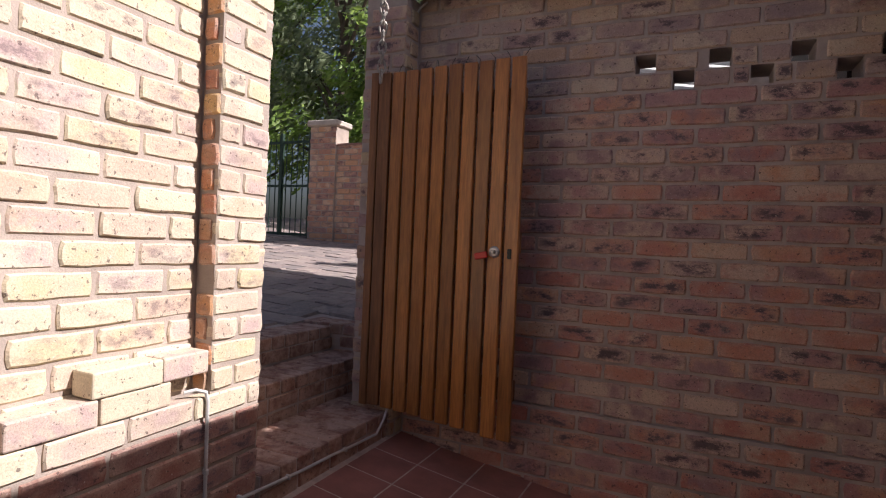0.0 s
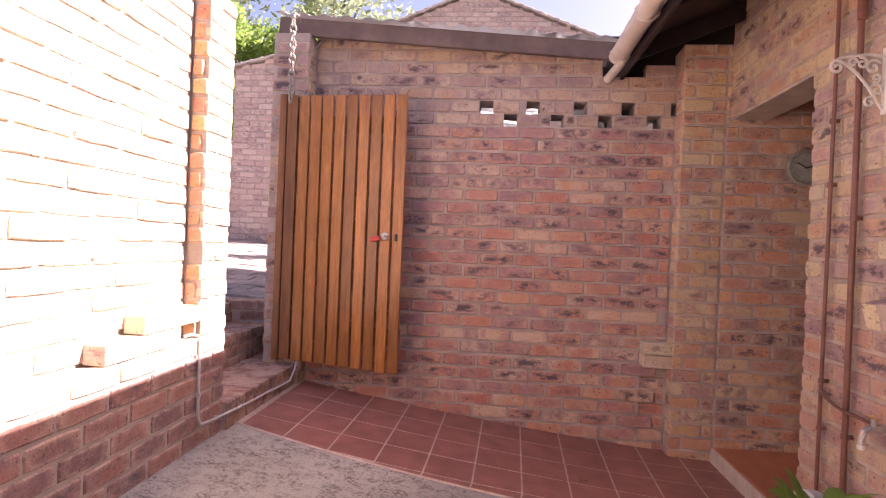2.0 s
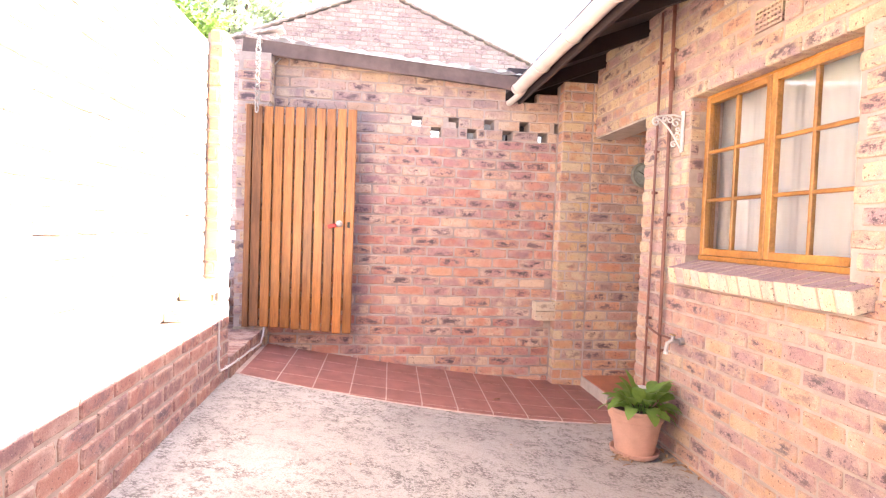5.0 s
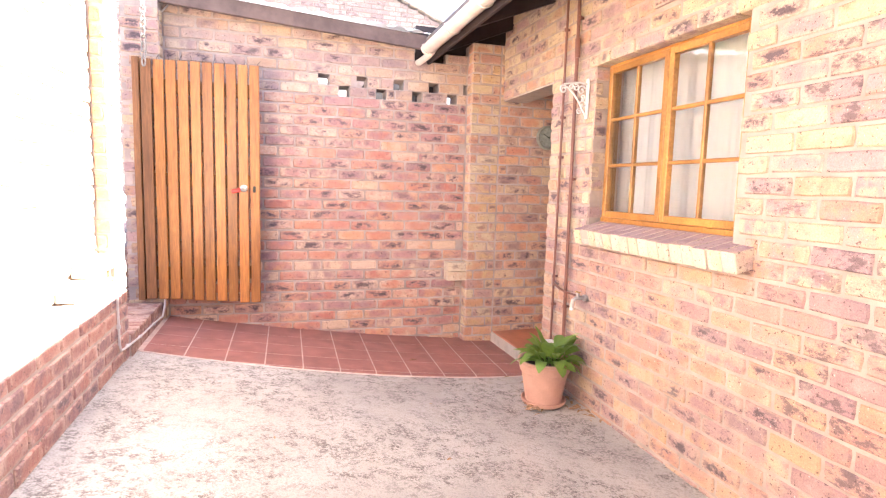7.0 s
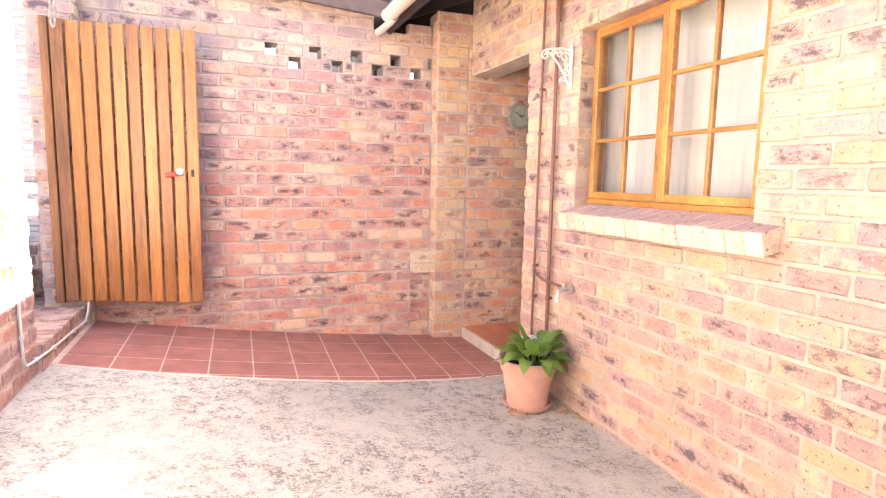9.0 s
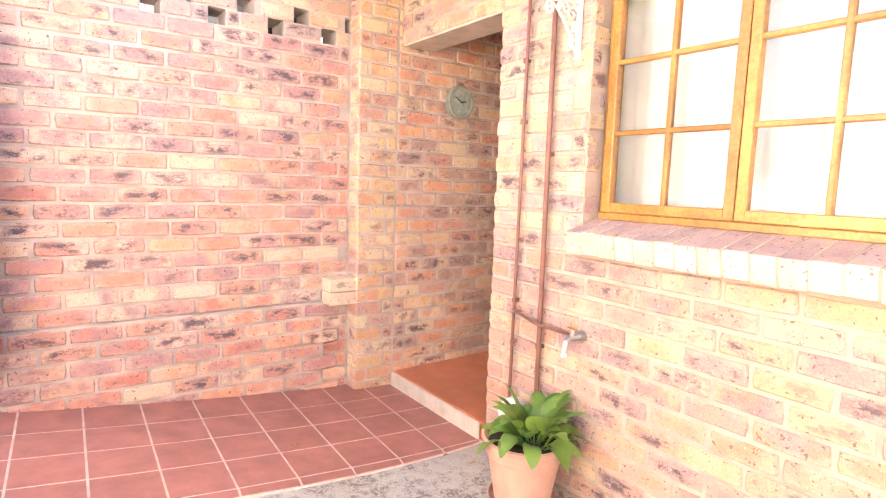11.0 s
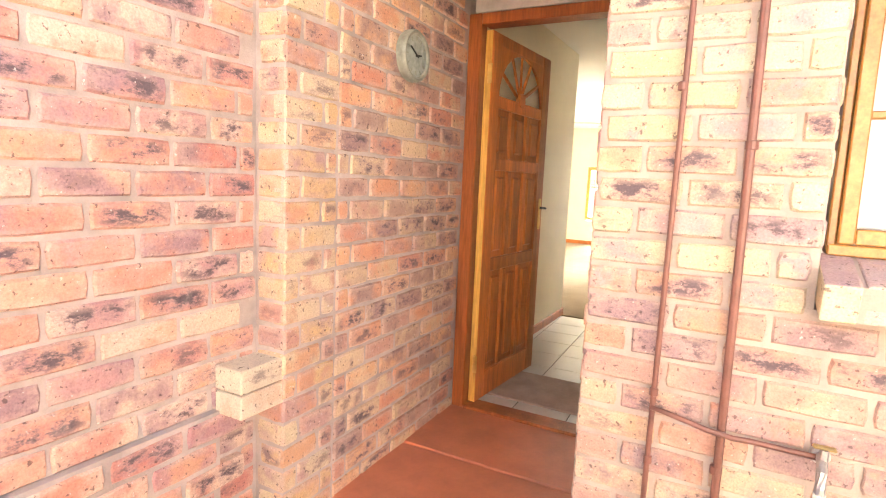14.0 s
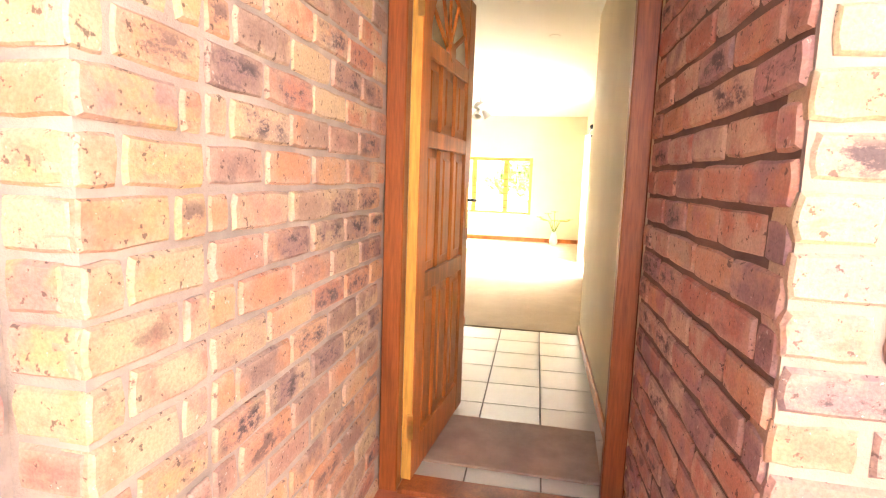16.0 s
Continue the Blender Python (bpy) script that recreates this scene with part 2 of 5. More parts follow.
M_SOIL = simple("soil", (0.05, 0.035, 0.025), 0.95, vary=0.5, scale=40, relief=0.9, fine=120)
M_KEY = simple("red_plastic", (0.55, 0.03, 0.02), 0.35, vary=0.1, relief=0.0)
M_CLOCK = simple("verdigris_clock", (0.30, 0.31, 0.25), 0.6, 0.2, vary=0.3, scale=30, relief=0.3)
M_CLOCK_FACE = simple("clock_face", (0.33, 0.36, 0.31), 0.5, vary=0.3, scale=35, relief=0.1)
M_LEAFDRY = simple("dry_leaf", (0.36, 0.22, 0.12), 0.8, vary=0.4, scale=60, relief=0.2)
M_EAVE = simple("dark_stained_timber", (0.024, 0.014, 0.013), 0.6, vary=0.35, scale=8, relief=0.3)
M_BEAM = simple("weathered_fascia_board", (0.17, 0.12, 0.105), 0.7, vary=0.3, scale=7, relief=0.35, fine=45)
M_ROOF = simple("roof_tile", (0.14, 0.12, 0.12), 0.8, vary=0.35, scale=6, relief=0.4)
M_VERGE = simple("verge_tile", (0.50, 0.45, 0.42), 0.8, vary=0.3, scale=6, relief=0.3)
M_YELLOW = simple("yellow_petal", (0.65, 0.45, 0.05), 0.6, vary=0.2, scale=30)
M_CURTAIN = simple("white_curtain", (0.80, 0.78, 0.73), 0.9, vary=0.04, scale=6, relief=0.1)


def wood(name, a, b_, rough, axis_scale):
    m, nt, b = tree(name)
    p = coords(nt, "Object")
    info = nt.nodes.new("ShaderNodeObjectInfo").outputs["Random"]
    mp = node(nt, "ShaderNodeMapping", Scale=axis_scale)
    comb = nt.nodes.new("ShaderNodeCombineXYZ")
    mul = nt.nodes.new("ShaderNodeMath")
    mul.operation = "MULTIPLY"
    mul.inputs[1].default_value = 40
    nt.links.new(info, mul.inputs[0])
    nt.links.new(mul.outputs[0], comb.inputs[0])
    nt.links.new(mul.outputs[0], comb.inputs[1])
    nt.links.new(comb.outputs[0], mp.inputs["Location"])
    nt.links.new(p, mp.inputs["Vector"])
    v = mp.outputs[0]
    g1 = noise_fac(nt, v, 3.0, 6, 0.65)
    g2 = noise_fac(nt, v, 14.0, 3, 0.6)
    c = ramp(nt, g1, [(0.28, b_), (0.72, a)])
    c = mix(nt, 1.0, c, ramp(nt, g2, [(0.3, (0.70,) * 3), (0.65, (1.05,) * 3)]), "MULTIPLY")
    g3 = noise_fac(nt, v, 0.9, 3, 0.5)
    c = mix(nt, 1.0, c, ramp(nt, g3, [(0.36, (0.74,) * 3), (0.64, (1.14,) * 3)]), "MULTIPLY")
    tone = ramp(nt, info, [(0.0, (0.74,) * 3), (1.0, (1.15,) * 3)])
    c = mix(nt, 1.0, c, tone, "MULTIPLY")
    nt.links.new(c, b.inputs["Base Color"])
    b.inputs["Roughness"].default_value = rough
    bump(nt, b, g2, 0.2, 0.003)
    return m


M_GATE = wood("gate_timber", (0.57, 0.24, 0.06), (0.31, 0.115, 0.028), 0.3, (9, 9, 0.8))
M_GATE_OLD = wood("gate_timber_weathered", (0.34, 0.15, 0.05), (0.20, 0.082, 0.028), 0.55, (9, 9, 0.8))
M_FRAME = wood("varnished_frame", (0.40, 0.115, 0.028), (0.25, 0.064, 0.016), 0.4, (9, 9, 0.7))
M_DOOR = wood("varnished_door", (0.66, 0.21, 0.04), (0.40, 0.11, 0.021), 0.34, (9, 9, 0.7))
M_DOOR_EDGE = wood("varnished_door_edge", (0.80, 0.47, 0.10), (0.70, 0.38, 0.08), 0.32, (6, 6, 0.6))
M_WIN = wood("varnished_window", (0.50, 0.245, 0.06), (0.43, 0.19, 0.042), 0.3, (5, 5, 5))


def concrete_mat():
    """Worn cement screed: dark lichen patches, aggregate, pale rubbed areas."""
    m, nt, b = tree("worn_concrete")
    p = world_pos(nt)
    big = noise_fac(nt, p, 1.6, 6, 0.65)
    mid = noise_fac(nt, p, 13, 7, 0.8)
    fine = noise_fac(nt, p, 60, 5, 0.75)
    vor = node(nt, "ShaderNodeTexVoronoi", Scale=95.0)
    nt.links.new(p, vor.inputs["Vector"])
    c = ramp(nt, big, [(0.3, (0.33, 0.30, 0.265)), (0.7, (0.49, 0.455, 0.40))])
    blot = ramp(nt, mid, [(0.45, (0,) * 3), (0.56, (0.95,) * 3)])
    blot = mix(nt, 1.0, blot, ramp(nt, fine, [(0.42, (0.0,) * 3), (0.55, (1,) * 3)]), "MULTIPLY")
    blot = mix(nt, 1.0, blot, ramp(nt, noise_fac(nt, p, 2.1, 5, 0.6), [(0.38, (0.2,) * 3), (0.52, (1,) * 3)]), "MULTIPLY")
    c = mix(nt, blot, c, (0.15, 0.13, 0.11))
    c = mix(nt, 0.35, c, mix(nt, 1.0, c, ramp(nt, vor.outputs["Distance"], [(0.1, (0.5,) * 3), (0.5, (1.15,) * 3)]), "MULTIPLY"))
    nt.links.new(c, b.inputs["Base Color"])
    b.inputs["Roughness"].default_value = 0.9
    bump(nt, b, mix(nt, 0.5, fine, vor.outputs["Distance"]), 0.5, 0.006)
    return m


def leaf_mat(name, a, b_, rough=0.45):
    m, nt, b = tree(name)
    rnd = nt.nodes.new("ShaderNodeNewGeometry").outputs["Random Per Island"]
    c = ramp(nt, rnd, [(0.0, b_), (1.0, a)])
    c = mix(nt, 0.3, c, ramp(nt, noise_fac(nt, world_pos(nt), 30, 3), [(0.3, b_), (0.7, a)]))
    nt.links.new(c, b.inputs["Base Color"])
    b.inputs["Roughness"].default_value = rough
    b.inputs["Subsurface Weight"].default_value = 0.0
    tr = node(nt, "ShaderNodeBsdfTranslucent")
    nt.links.new(c, tr.inputs["Color"])
    mx = nt.nodes.new("ShaderNodeMixShader")
    mx.inputs[0].default_value = 0.5
    out = nt.nodes["Material Output"]
    nt.links.new(b.outputs[0], mx.inputs[1])
    nt.links.new(tr.outputs[0], mx.inputs[2])
    nt.links.new(mx.outputs[0], out.inputs["Surface"])
    return m


def glass_mat(name, rough=0.0):
    m, nt, b = tree(name)
    b.inputs["Base Color"].default_value = (0.96, 0.98, 0.97, 1)
    b.inputs["Roughness"].default_value = rough
    b.inputs["IOR"].default_value = 1.45
    b.inputs["Transmission Weight"].default_value = 1.0
    return m


M_CONCRETE = concrete_mat()
M_LILY = leaf_mat("broad_leaf", (0.25, 0.40, 0.085), (0.085, 0.20, 0.04), 0.32)
M_LEAF = leaf_mat("tree_leaf", (0.32, 0.44, 0.10), (0.11, 0.20, 0.035))
M_LEAF_GREY = leaf_mat("olive_leaf", (0.38, 0.44, 0.26), (0.17, 0.22, 0.11))
M_BARK = simple("bark", (0.10, 0.075, 0.055), 0.9, vary=0.4, scale=14, relief=0.8)
M_WIN_YELLOW = wood("yellow_varnish", (0.66, 0.46, 0.10), (0.56, 0.36, 0.07), 0.35, (5, 5, 5))
M_GLASS = glass_mat("window_glass")
M_FROST = glass_mat("obscure_glass", 0.35)
M_PAVER = brick_mat("paver", [(0.27, 0.23, 0.21), (0.33, 0.27, 0.24), (0.23, 0.20, 0.19), (0.36, 0.30, 0.26)], True, 0.2)
M_EDGE_BRICK = brick_mat("step_brick", [(0.30, 0.14, 0.10), (0.24, 0.12, 0.09), (0.34, 0.19, 0.13), (0.27, 0.15, 0.12)], False, 0.3)
M_GRASS = simple("verge_earth", (0.16, 0.15, 0.07), 0.95, vary=0.4, scale=2, relief=0.5)

# ---- builders ----


def finish(name, bm, mat, parent=None, label="", category="", group="", kind="", smooth=False):
    me = bpy.data.meshes.new(name)
    bm.normal_update()
    bm.to_mesh(me)
    bm.free()
    for mm in (mat if isinstance(mat, (list, tuple)) else [mat]):
        me.materials.append(mm)
    if smooth:
        for p in me.polygons:
            p.use_smooth = True
    ob = new(name, me)
    if parent is not None:
        ob.parent = parent
    return tagged(ob, label, category, group, kind)


def part(name, bm, mat, parent, label="", smooth=False):
    return finish(name, bm, mat, parent, label, smooth=smooth)


def thing(name, at, label, category, group="", kind=""):
    ob = new(name)
    ob.empty_display_size = 0.1
    ob.location = at
    return tagged(ob, label, category, group, kind)


def box(bm, x0, x1, y0, y1, z0, z1, bevel=0.0, m=None, seg=1):
    mat = Matrix.LocRotScale(((x0 + x1) / 2, (y0 + y1) / 2, (z0 + z1) / 2), None, (abs(x1 - x0), abs(y1 - y0), abs(z1 - z0)))
    vs = bmesh.ops.create_cube(bm, size=1.0, matrix=mat)["verts"]
    if bevel:
        es = list({e for v in vs for e in v.link_edges})
        vs = list({v for f in bmesh.ops.bevel(bm, geom=es, offset=bevel, segments=seg, affect="EDGES", profile=0.5)["faces"] for v in f.verts} | {v for v in vs if v.is_valid})
    if m is not None:
        bmesh.ops.transform(bm, matrix=m, verts=vs)
    return vs


def boxed(*args, **kw):
    bm = bmesh.new()
    box(bm, *args, **kw)
    return bm


def lathe(bm, profile, n=32, m=None):
    """Turn a profile of (radius, z) round the z axis."""
    rings = []
    for r, z in profile:
        if r < 1e-5:
            rings.append([bm.verts.new((0, 0, z))])
        else:
            rings.append([bm.verts.new((r * math.cos(2 * math.pi * i / n), r * math.sin(2 * math.pi * i / n), z)) for i in range(n)])
    for a, b in zip(rings, rings[1:]):
        for i in range(n):
            j = (i + 1) % n
            if len(a) == 1 and len(b) == 1:
                continue
            if len(a) == 1:
                bm.faces.new((a[0], b[j], b[i]))
            elif len(b) == 1:
                bm.faces.new((a[i], a[j], b[0]))
            else:
                bm.faces.new((a[i], a[j], b[j], b[i]))
    vs = [v for r in rings for v in r]
    bmesh.ops.recalc_face_normals(bm, faces=list({f for v in vs for f in v.link_faces}))
    if m is not None:
        bmesh.ops.transform(bm, matrix=m, verts=vs)
    return vs


def tube(bm, pts, r, n=8, closed=False, taper=1.0):
    """A round bar along points."""
    pts = [Vector(p) for p in pts]
    rings, up = [], Vector((0.13, 0.21, 0.97)).normalized()
    k = len(pts)
    for i, p in enumerate(pts):
        a = pts[(i - 1) % k] if closed or i > 0 else p
        b = pts[(i + 1) % k] if closed or i < k - 1 else p
        d = (b - a).normalized()
        s = d.cross(up)
        if s.length < 1e-3:
            s = d.cross(Vector((1, 0, 0)))
        s.normalize()
        t = s.cross(d)
        rr = r * (1 + (taper - 1) * i / max(1, k - 1))
        rings.append([bm.verts.new(p + rr * (math.cos(2 * math.pi * j / n) * s + math.sin(2 * math.pi * j / n) * t)) for j in range(n)])
    fs = []
    for i in range(k if closed else k - 1):
        a, b = rings[i], rings[(i + 1) % k]
        for j in range(n):
            fs.append(bm.faces.new((a[j], a[(j + 1) % n], b[(j + 1) % n], b[j])))
    if not closed:
        fs.append(bm.faces.new(rings[0]))
        fs.append(bm.faces.new(rings[-1][::-1]))
    bmesh.ops.recalc_face_normals(bm, faces=fs)


def tubed(pts, r, n=8, closed=False, taper=1.0):
    bm = bmesh.new()
    tube(bm, pts, r, n, closed, taper)
    return bm


# ---- brickwork ----
COURSE, PITCH, JOINT = 0.0857, 0.236, 0.0125
BRICK_CACHE = {}


def brick_outline(w, h, rng):
    """A slightly chipped rectangle of twelve points, centred."""
    pts = []
    for (x, z) in ((-1, -1), (-0.33, -1), (0.33, -1), (1, -1), (1, -0.3), (1, 0.3), (1, 1), (0.33, 1), (-0.33, 1), (-1, 1), (-1, 0.3), (-1, -0.3)):
        j = 0.0024
        k = 0.93 if abs(x) == 1 and abs(z) == 1 else 1.0
        zz = z * h / 2 * (0.955 if k < 1 else 1.0)
        pts.append((x * (w / 2 - (0.003 if k < 1 else 0)) + rng.uniform(-j, j), zz + rng.uniform(-j, j)))
    return pts


def brick_geo(w, h, depth, rng):
    """Vertices and faces of a brick whose face looks along -y at y = 0."""
    o = brick_outline(w, h, rng)
    c = 0.004 + rng.uniform(0, 0.003)
    v = [(x - math.copysign(c, x) * (abs(x) > w * 0.4), rng.uniform(-0.0012, 0.0012), z - math.copysign(c, z) * (abs(z) > h * 0.35)) for x, z in o]
    v += [(x, c + 0.001, z) for x, z in o]
    v += [(x, depth, z) for x, z in o]
    f = [tuple(range(12))]
    for i in range(12):
        j = (i + 1) % 12
        f.append((i, 12 + i, 12 + j, j))
        f.append((12 + i, 24 + i, 24 + j, 12 + j))
    return v, f


def brick_mesh(w, h, depth, mat):
    key = (round(w, 2), round(h, 3), round(depth, 3), mat.name)
    pool = BRICK_CACHE.setdefault(key, [])
    if len(pool) < 5:
        rng = random.Random(len(pool) * 17 + int(w * 1000) + int(depth * 100))
        v, f = brick_geo(round(w, 2), h, depth, rng)
        me = bpy.data.meshes.new("brick")
        me.from_pydata(v, [], f)
        me.materials.append(mat)
        pool.append(me)
        return me
    return pool[random.Random(key[3] + str(len(scene.objects))).randrange(len(pool))]


def brickwork(parent, at, rz, u0, u1, z0, z1, mats, holes=(), base=2.15, bond=0.0, near=None, depth=0.05, proud=None, seed=1, course=COURSE, top=None):
    """Stretcher-bond bricks on the face of a wall. at: the face's zero point; rz: the wall's turn; u runs to the right for somebody who faces it.
    holes: (u0, u1, z0, z1) left free. near: which bricks become parts of their own; the rest is one joined mesh."""
    rng = random.Random(seed)
    turn = Matrix.Translation((at[0], at[1], 0)) @ Matrix.Rotation(radians(rz), 4, "Z")
    joined_v, joined_f = [], []
    first = math.floor((z0 - base) / course)
    k = first
    h = course - JOINT
    while base + k * course < z1 - 0.02:
        zc = base + k * course + course / 2
        k += 1
        if zc + h / 2 < z0 or zc > z1:
            continue
        spans = [(u0, u1)]
        if top is not None:
            spans = [(max(a, top(zc)[0]), min(b, top(zc)[1])) for a, b in spans]
        for a, b, c, d in holes:
            if c < zc < d:
                nxt = []
                for s, e in spans:
                    if b <= s or a >= e:
                        nxt.append((s, e))
                    else:
                        if a > s:
                            nxt.append((s, a))
                        if b < e:
                            nxt.append((b, e))
                spans = nxt
        off = bond + (PITCH / 2 if k % 2 else 0) + rng.uniform(-0.012, 0.012)
        for s, e in spans:
            i = math.floor((s - off) / PITCH)
            while off + i * PITCH < e:
                a, b = off + i * PITCH + JOINT / 2, off + (i + 1) * PITCH - JOINT / 2
                i += 1
                a, b = max(a, s + 0.002), min(b, e - 0.002)
                if b - a < 0.05:
                    continue
                w = b - a
                out = rng.gauss(0, 0.0018) - (proud((a + b) / 2, zc) if proud else 0.0)
                m = turn @ Matrix.Translation(((a + b) / 2, out, zc + rng.uniform(-0.0015, 0.0015))) @ Euler((rng.gauss(0, 0.010), rng.gauss(0, 0.006), rng.gauss(0, 0.006))).to_matrix().to_4x4()
                if near is None or near((a + b) / 2, zc):
                    ob = new("brick", brick_mesh(w, h, depth, mats[0]))
                    ob.parent = parent
                    sc = w / round(w, 2)
                    ob.matrix_basis = m @ Matrix.Diagonal((sc, 1, 1, 1))
                else:
                    v, f = brick_geo(w, h, depth, rng)
                    o = len(joined_v)
                    joined_v += [tuple(m @ Vector(q)) for q in v]
                    joined_f += [tuple(o + q for q in face) for face in f]
    if joined_v:
        me = bpy.data.meshes.new("bricks")
        me.from_pydata(joined_v, [], joined_f)
        me.materials.append(mats[1])
        ob = new("bricks", me)
        ob.parent = parent
        tagged(ob, "", "", "", "stuff")


def wall_body(name, boxes, mat, label, category="wall"):
    bm = bmesh.new()
    for b in boxes:
        box(bm, *b)
    return finish(name, bm, mat, None, label, category, kind="structure")

# ---- large structure ----
RIGHT, BACK, FRONT_Y = 1.32, 2.75, 1.70


def ground_z(x):
    """The yard falls towards the house."""
    return 0.03 + 0.33 * max(0.0, (1.3 - x) / 2.8) ** 1.4


def drive_z(x, y):
    """The driveway climbs away from the steps."""
    d = -(x + 1.9) * 0.5 + (y - 2.2) * 0.866
    return 0.84 + 0.105 * max(0.0, min(d - 0.9, 9.0))


def sheet(name, xs, ys, zf, mat, label, category, drop=0.0):
    bm = bmesh.new()
    grid = [[bm.verts.new((x, y, zf(x, y))) for y in ys] for x in xs]
    for i in range(len(xs) - 1):
        for j in range(len(ys) - 1):
            bm.faces.new((grid[i][j], grid[i + 1][j], grid[i + 1][j + 1], grid[i][j + 1]))
    if drop:
        geo = bmesh.ops.extrude_face_region(bm, geom=list(bm.faces))
        vs = [v for v in geo["geom"] if isinstance(v, bmesh.types.BMVert)]
        bmesh.ops.translate(bm, verts=vs, vec=(0, 0, -drop))
        bmesh.ops.recalc_face_normals(bm, faces=list(bm.faces))
    return finish(name, bm, mat, None, label, category, kind="structure", smooth=not drop)


def steps(a, b, n):
    return [a + (b - a) * i / n for i in range(n + 1)]


yard = sheet("floor", steps(-1.62, 1.40, 40), steps(-4.6, FRONT_Y + 0.1, 60),
             lambda x, y: ground_z(x) + 0.006 * noise.noise((x * 1.3, y * 1.3, 0)), M_CONCRETE, "worn grey cement yard with dark lichen patches", "floor")
sheet("ground", [-300, -60, -20, 20, 60, 300], [-300, -60, -20, 20, 60, 300], lambda x, y: -0.12, M_GRASS, "dry earth around the houses", "ground")

# back wall of the yard with two rows of ventilation gaps
HOLE_W = 0.09
UPPER = [-0.255 + 0.313 * i for i in range(5)]
LOWER = [-0.255 + 0.165 + 0.313 * i for i in range(4)]
Z1, Z2, Z3 = 2.15, 2.2357, 2.3214


def band(starts, z0, z1):
    out, x = [], -1.50
    for s in starts:
        out.append((x, s, BACK + 0.008, BACK + 0.21, z0, z1))
        x = s + HOLE_W
    out.append((x, 1.05, BACK + 0.008, BACK + 0.21, z0, z1))
    return [b for b in out if b[1] - b[0] > 0.004]


wall_back = wall_body("wall_back", [(-1.41, 1.05, BACK + 0.008, BACK + 0.21, -0.1, Z1), *band(LOWER, Z1, Z2), *band(UPPER, Z2, Z3),
                                    (-1.50, 1.05, BACK + 0.008, BACK + 0.21, Z3, 2.49), (-1.41, 0.55, BACK + 0.008, BACK + 0.21, 2.49, 2.64), (-1.41, 0.0, BACK + 0.008, BACK + 0.21, 2.64, 2.74),
                                    (0.83, 1.05, BACK + 0.008, BACK + 0.21, 2.49, 2.57), (-1.50, 0.86, BACK - 0.021, BACK + 0.008, -0.1, 0.612)],
                      M_MORTAR, "red and purple face brick yard wall with vent gaps")
wall_recess = wall_body("wall_recess", [(1.038, 1.30, 2.628, 2.96, -0.1, 2.66), (1.30, 2.60, 2.70, 2.96, -0.1, 2.66)], M_MORTAR, "red face brick pier and porch side wall")
bm = bmesh.new()
RECESS_TURN = 1.6
box(bm, 0.0, 1.09, 0.008, 0.12, -0.1, 2.66, m=Matrix.Translation((1.30, 2.62, 0)) @ Matrix.Rotation(radians(RECESS_TURN), 4, "Z"))
part("mortar", bm, M_MORTAR, wall_recess)
wall_left = wall_body("wall_left", [(-1.74, -1.533, -4.6, 1.65, -0.1, 2.41), (-1.533, -1.448, -4.6, 1.65, -0.1, 0.853), (-1.533, -1.448, 1.418, 1.65, 0.853, 2.46)],
                      M_MORTAR_PALE, "pale face brick boundary wall in full sun")
wall_house = wall_body("wall_house", [(1.328, 1.54, -4.6, -0.054, -0.1, 2.93), (1.328, 1.54, 1.149, 1.692, -0.1, 2.93), (1.328, 1.54, -0.054, 1.149, -0.1, 1.10),
                                      (1.328, 1.54, -0.054, 1.149, 2.225, 2.93), (1.328, 1.54, 1.692, 2.628, 2.20, 2.93),
                                      (1.331, 1.53, 1.1342, 1.1485, 1.08, 2.224), (1.331, 1.53, -0.0535, -0.0435, 1.08, 2.224)],
                       M_MORTAR_PALE, "tan and pink face brick house wall")
PORCH_TURN = 182.74
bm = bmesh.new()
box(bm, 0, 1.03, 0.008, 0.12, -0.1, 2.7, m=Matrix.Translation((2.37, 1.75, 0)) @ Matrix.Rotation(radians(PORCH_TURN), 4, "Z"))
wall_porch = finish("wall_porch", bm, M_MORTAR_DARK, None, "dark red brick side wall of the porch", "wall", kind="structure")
wall_over_door = wall_body("wall_over_door", [(2.378, 2.60, 1.70, 2.628, 2.31, 2.72)], M_MORTAR, "brickwork over the front door")
wall_pier = wall_body("wall_pier", [(-1.652, -1.408, 2.608, 2.95, -0.1, 2.72)], M_MORTAR, "brick gate pier under the carport beam")
wall_south = wall_body("wall_south", [(-1.72, 1.54, -4.8, -4.6, -0.1, 2.4)], M_MORTAR_PALE, "plain wall closing the yard")

# lintels
finish("lintel", boxed(1.33, 1.545, 1.66, 2.626, 2.186, 2.20, bevel=0.003), M_LINTEL, None, "concrete lintel over the porch opening", "lintel", kind="structure")
finish("lintel", boxed(2.366, 2.60, 1.755, 2.618, 2.235, 2.31, bevel=0.003), M_LINTEL, None, "concrete lintel over the front door", "lintel", kind="structure")
finish("lintel", boxed(1.33, 1.54, -0.10, 1.20, 2.206, 2.2245, bevel=0.003), M_LINTEL, None, "concrete lintel over the window", "lintel", kind="structure")

# porch floor: a low red cement slab with a joint
bm = bmesh.new()
box(bm, 1.305, 1.84, 1.68, 2.64, -0.1, 0.125, bevel=0.008)
box(bm, 1.845, 2.372, 1.68, 2.66, -0.1, 0.127, bevel=0.006)
finish("porch_floor", bm, M_STEP, None, "red polished cement porch floor with worn edge", "floor", kind="structure")
finish("step_nosing", boxed(1.286, 1.3045, 1.705, 2.62, -0.1, 0.124, bevel=0.006), M_LINTEL, None, "worn cement edge of the porch step", "step", kind="structure")
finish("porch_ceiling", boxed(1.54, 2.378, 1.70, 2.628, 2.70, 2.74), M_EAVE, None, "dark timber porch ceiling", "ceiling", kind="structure")

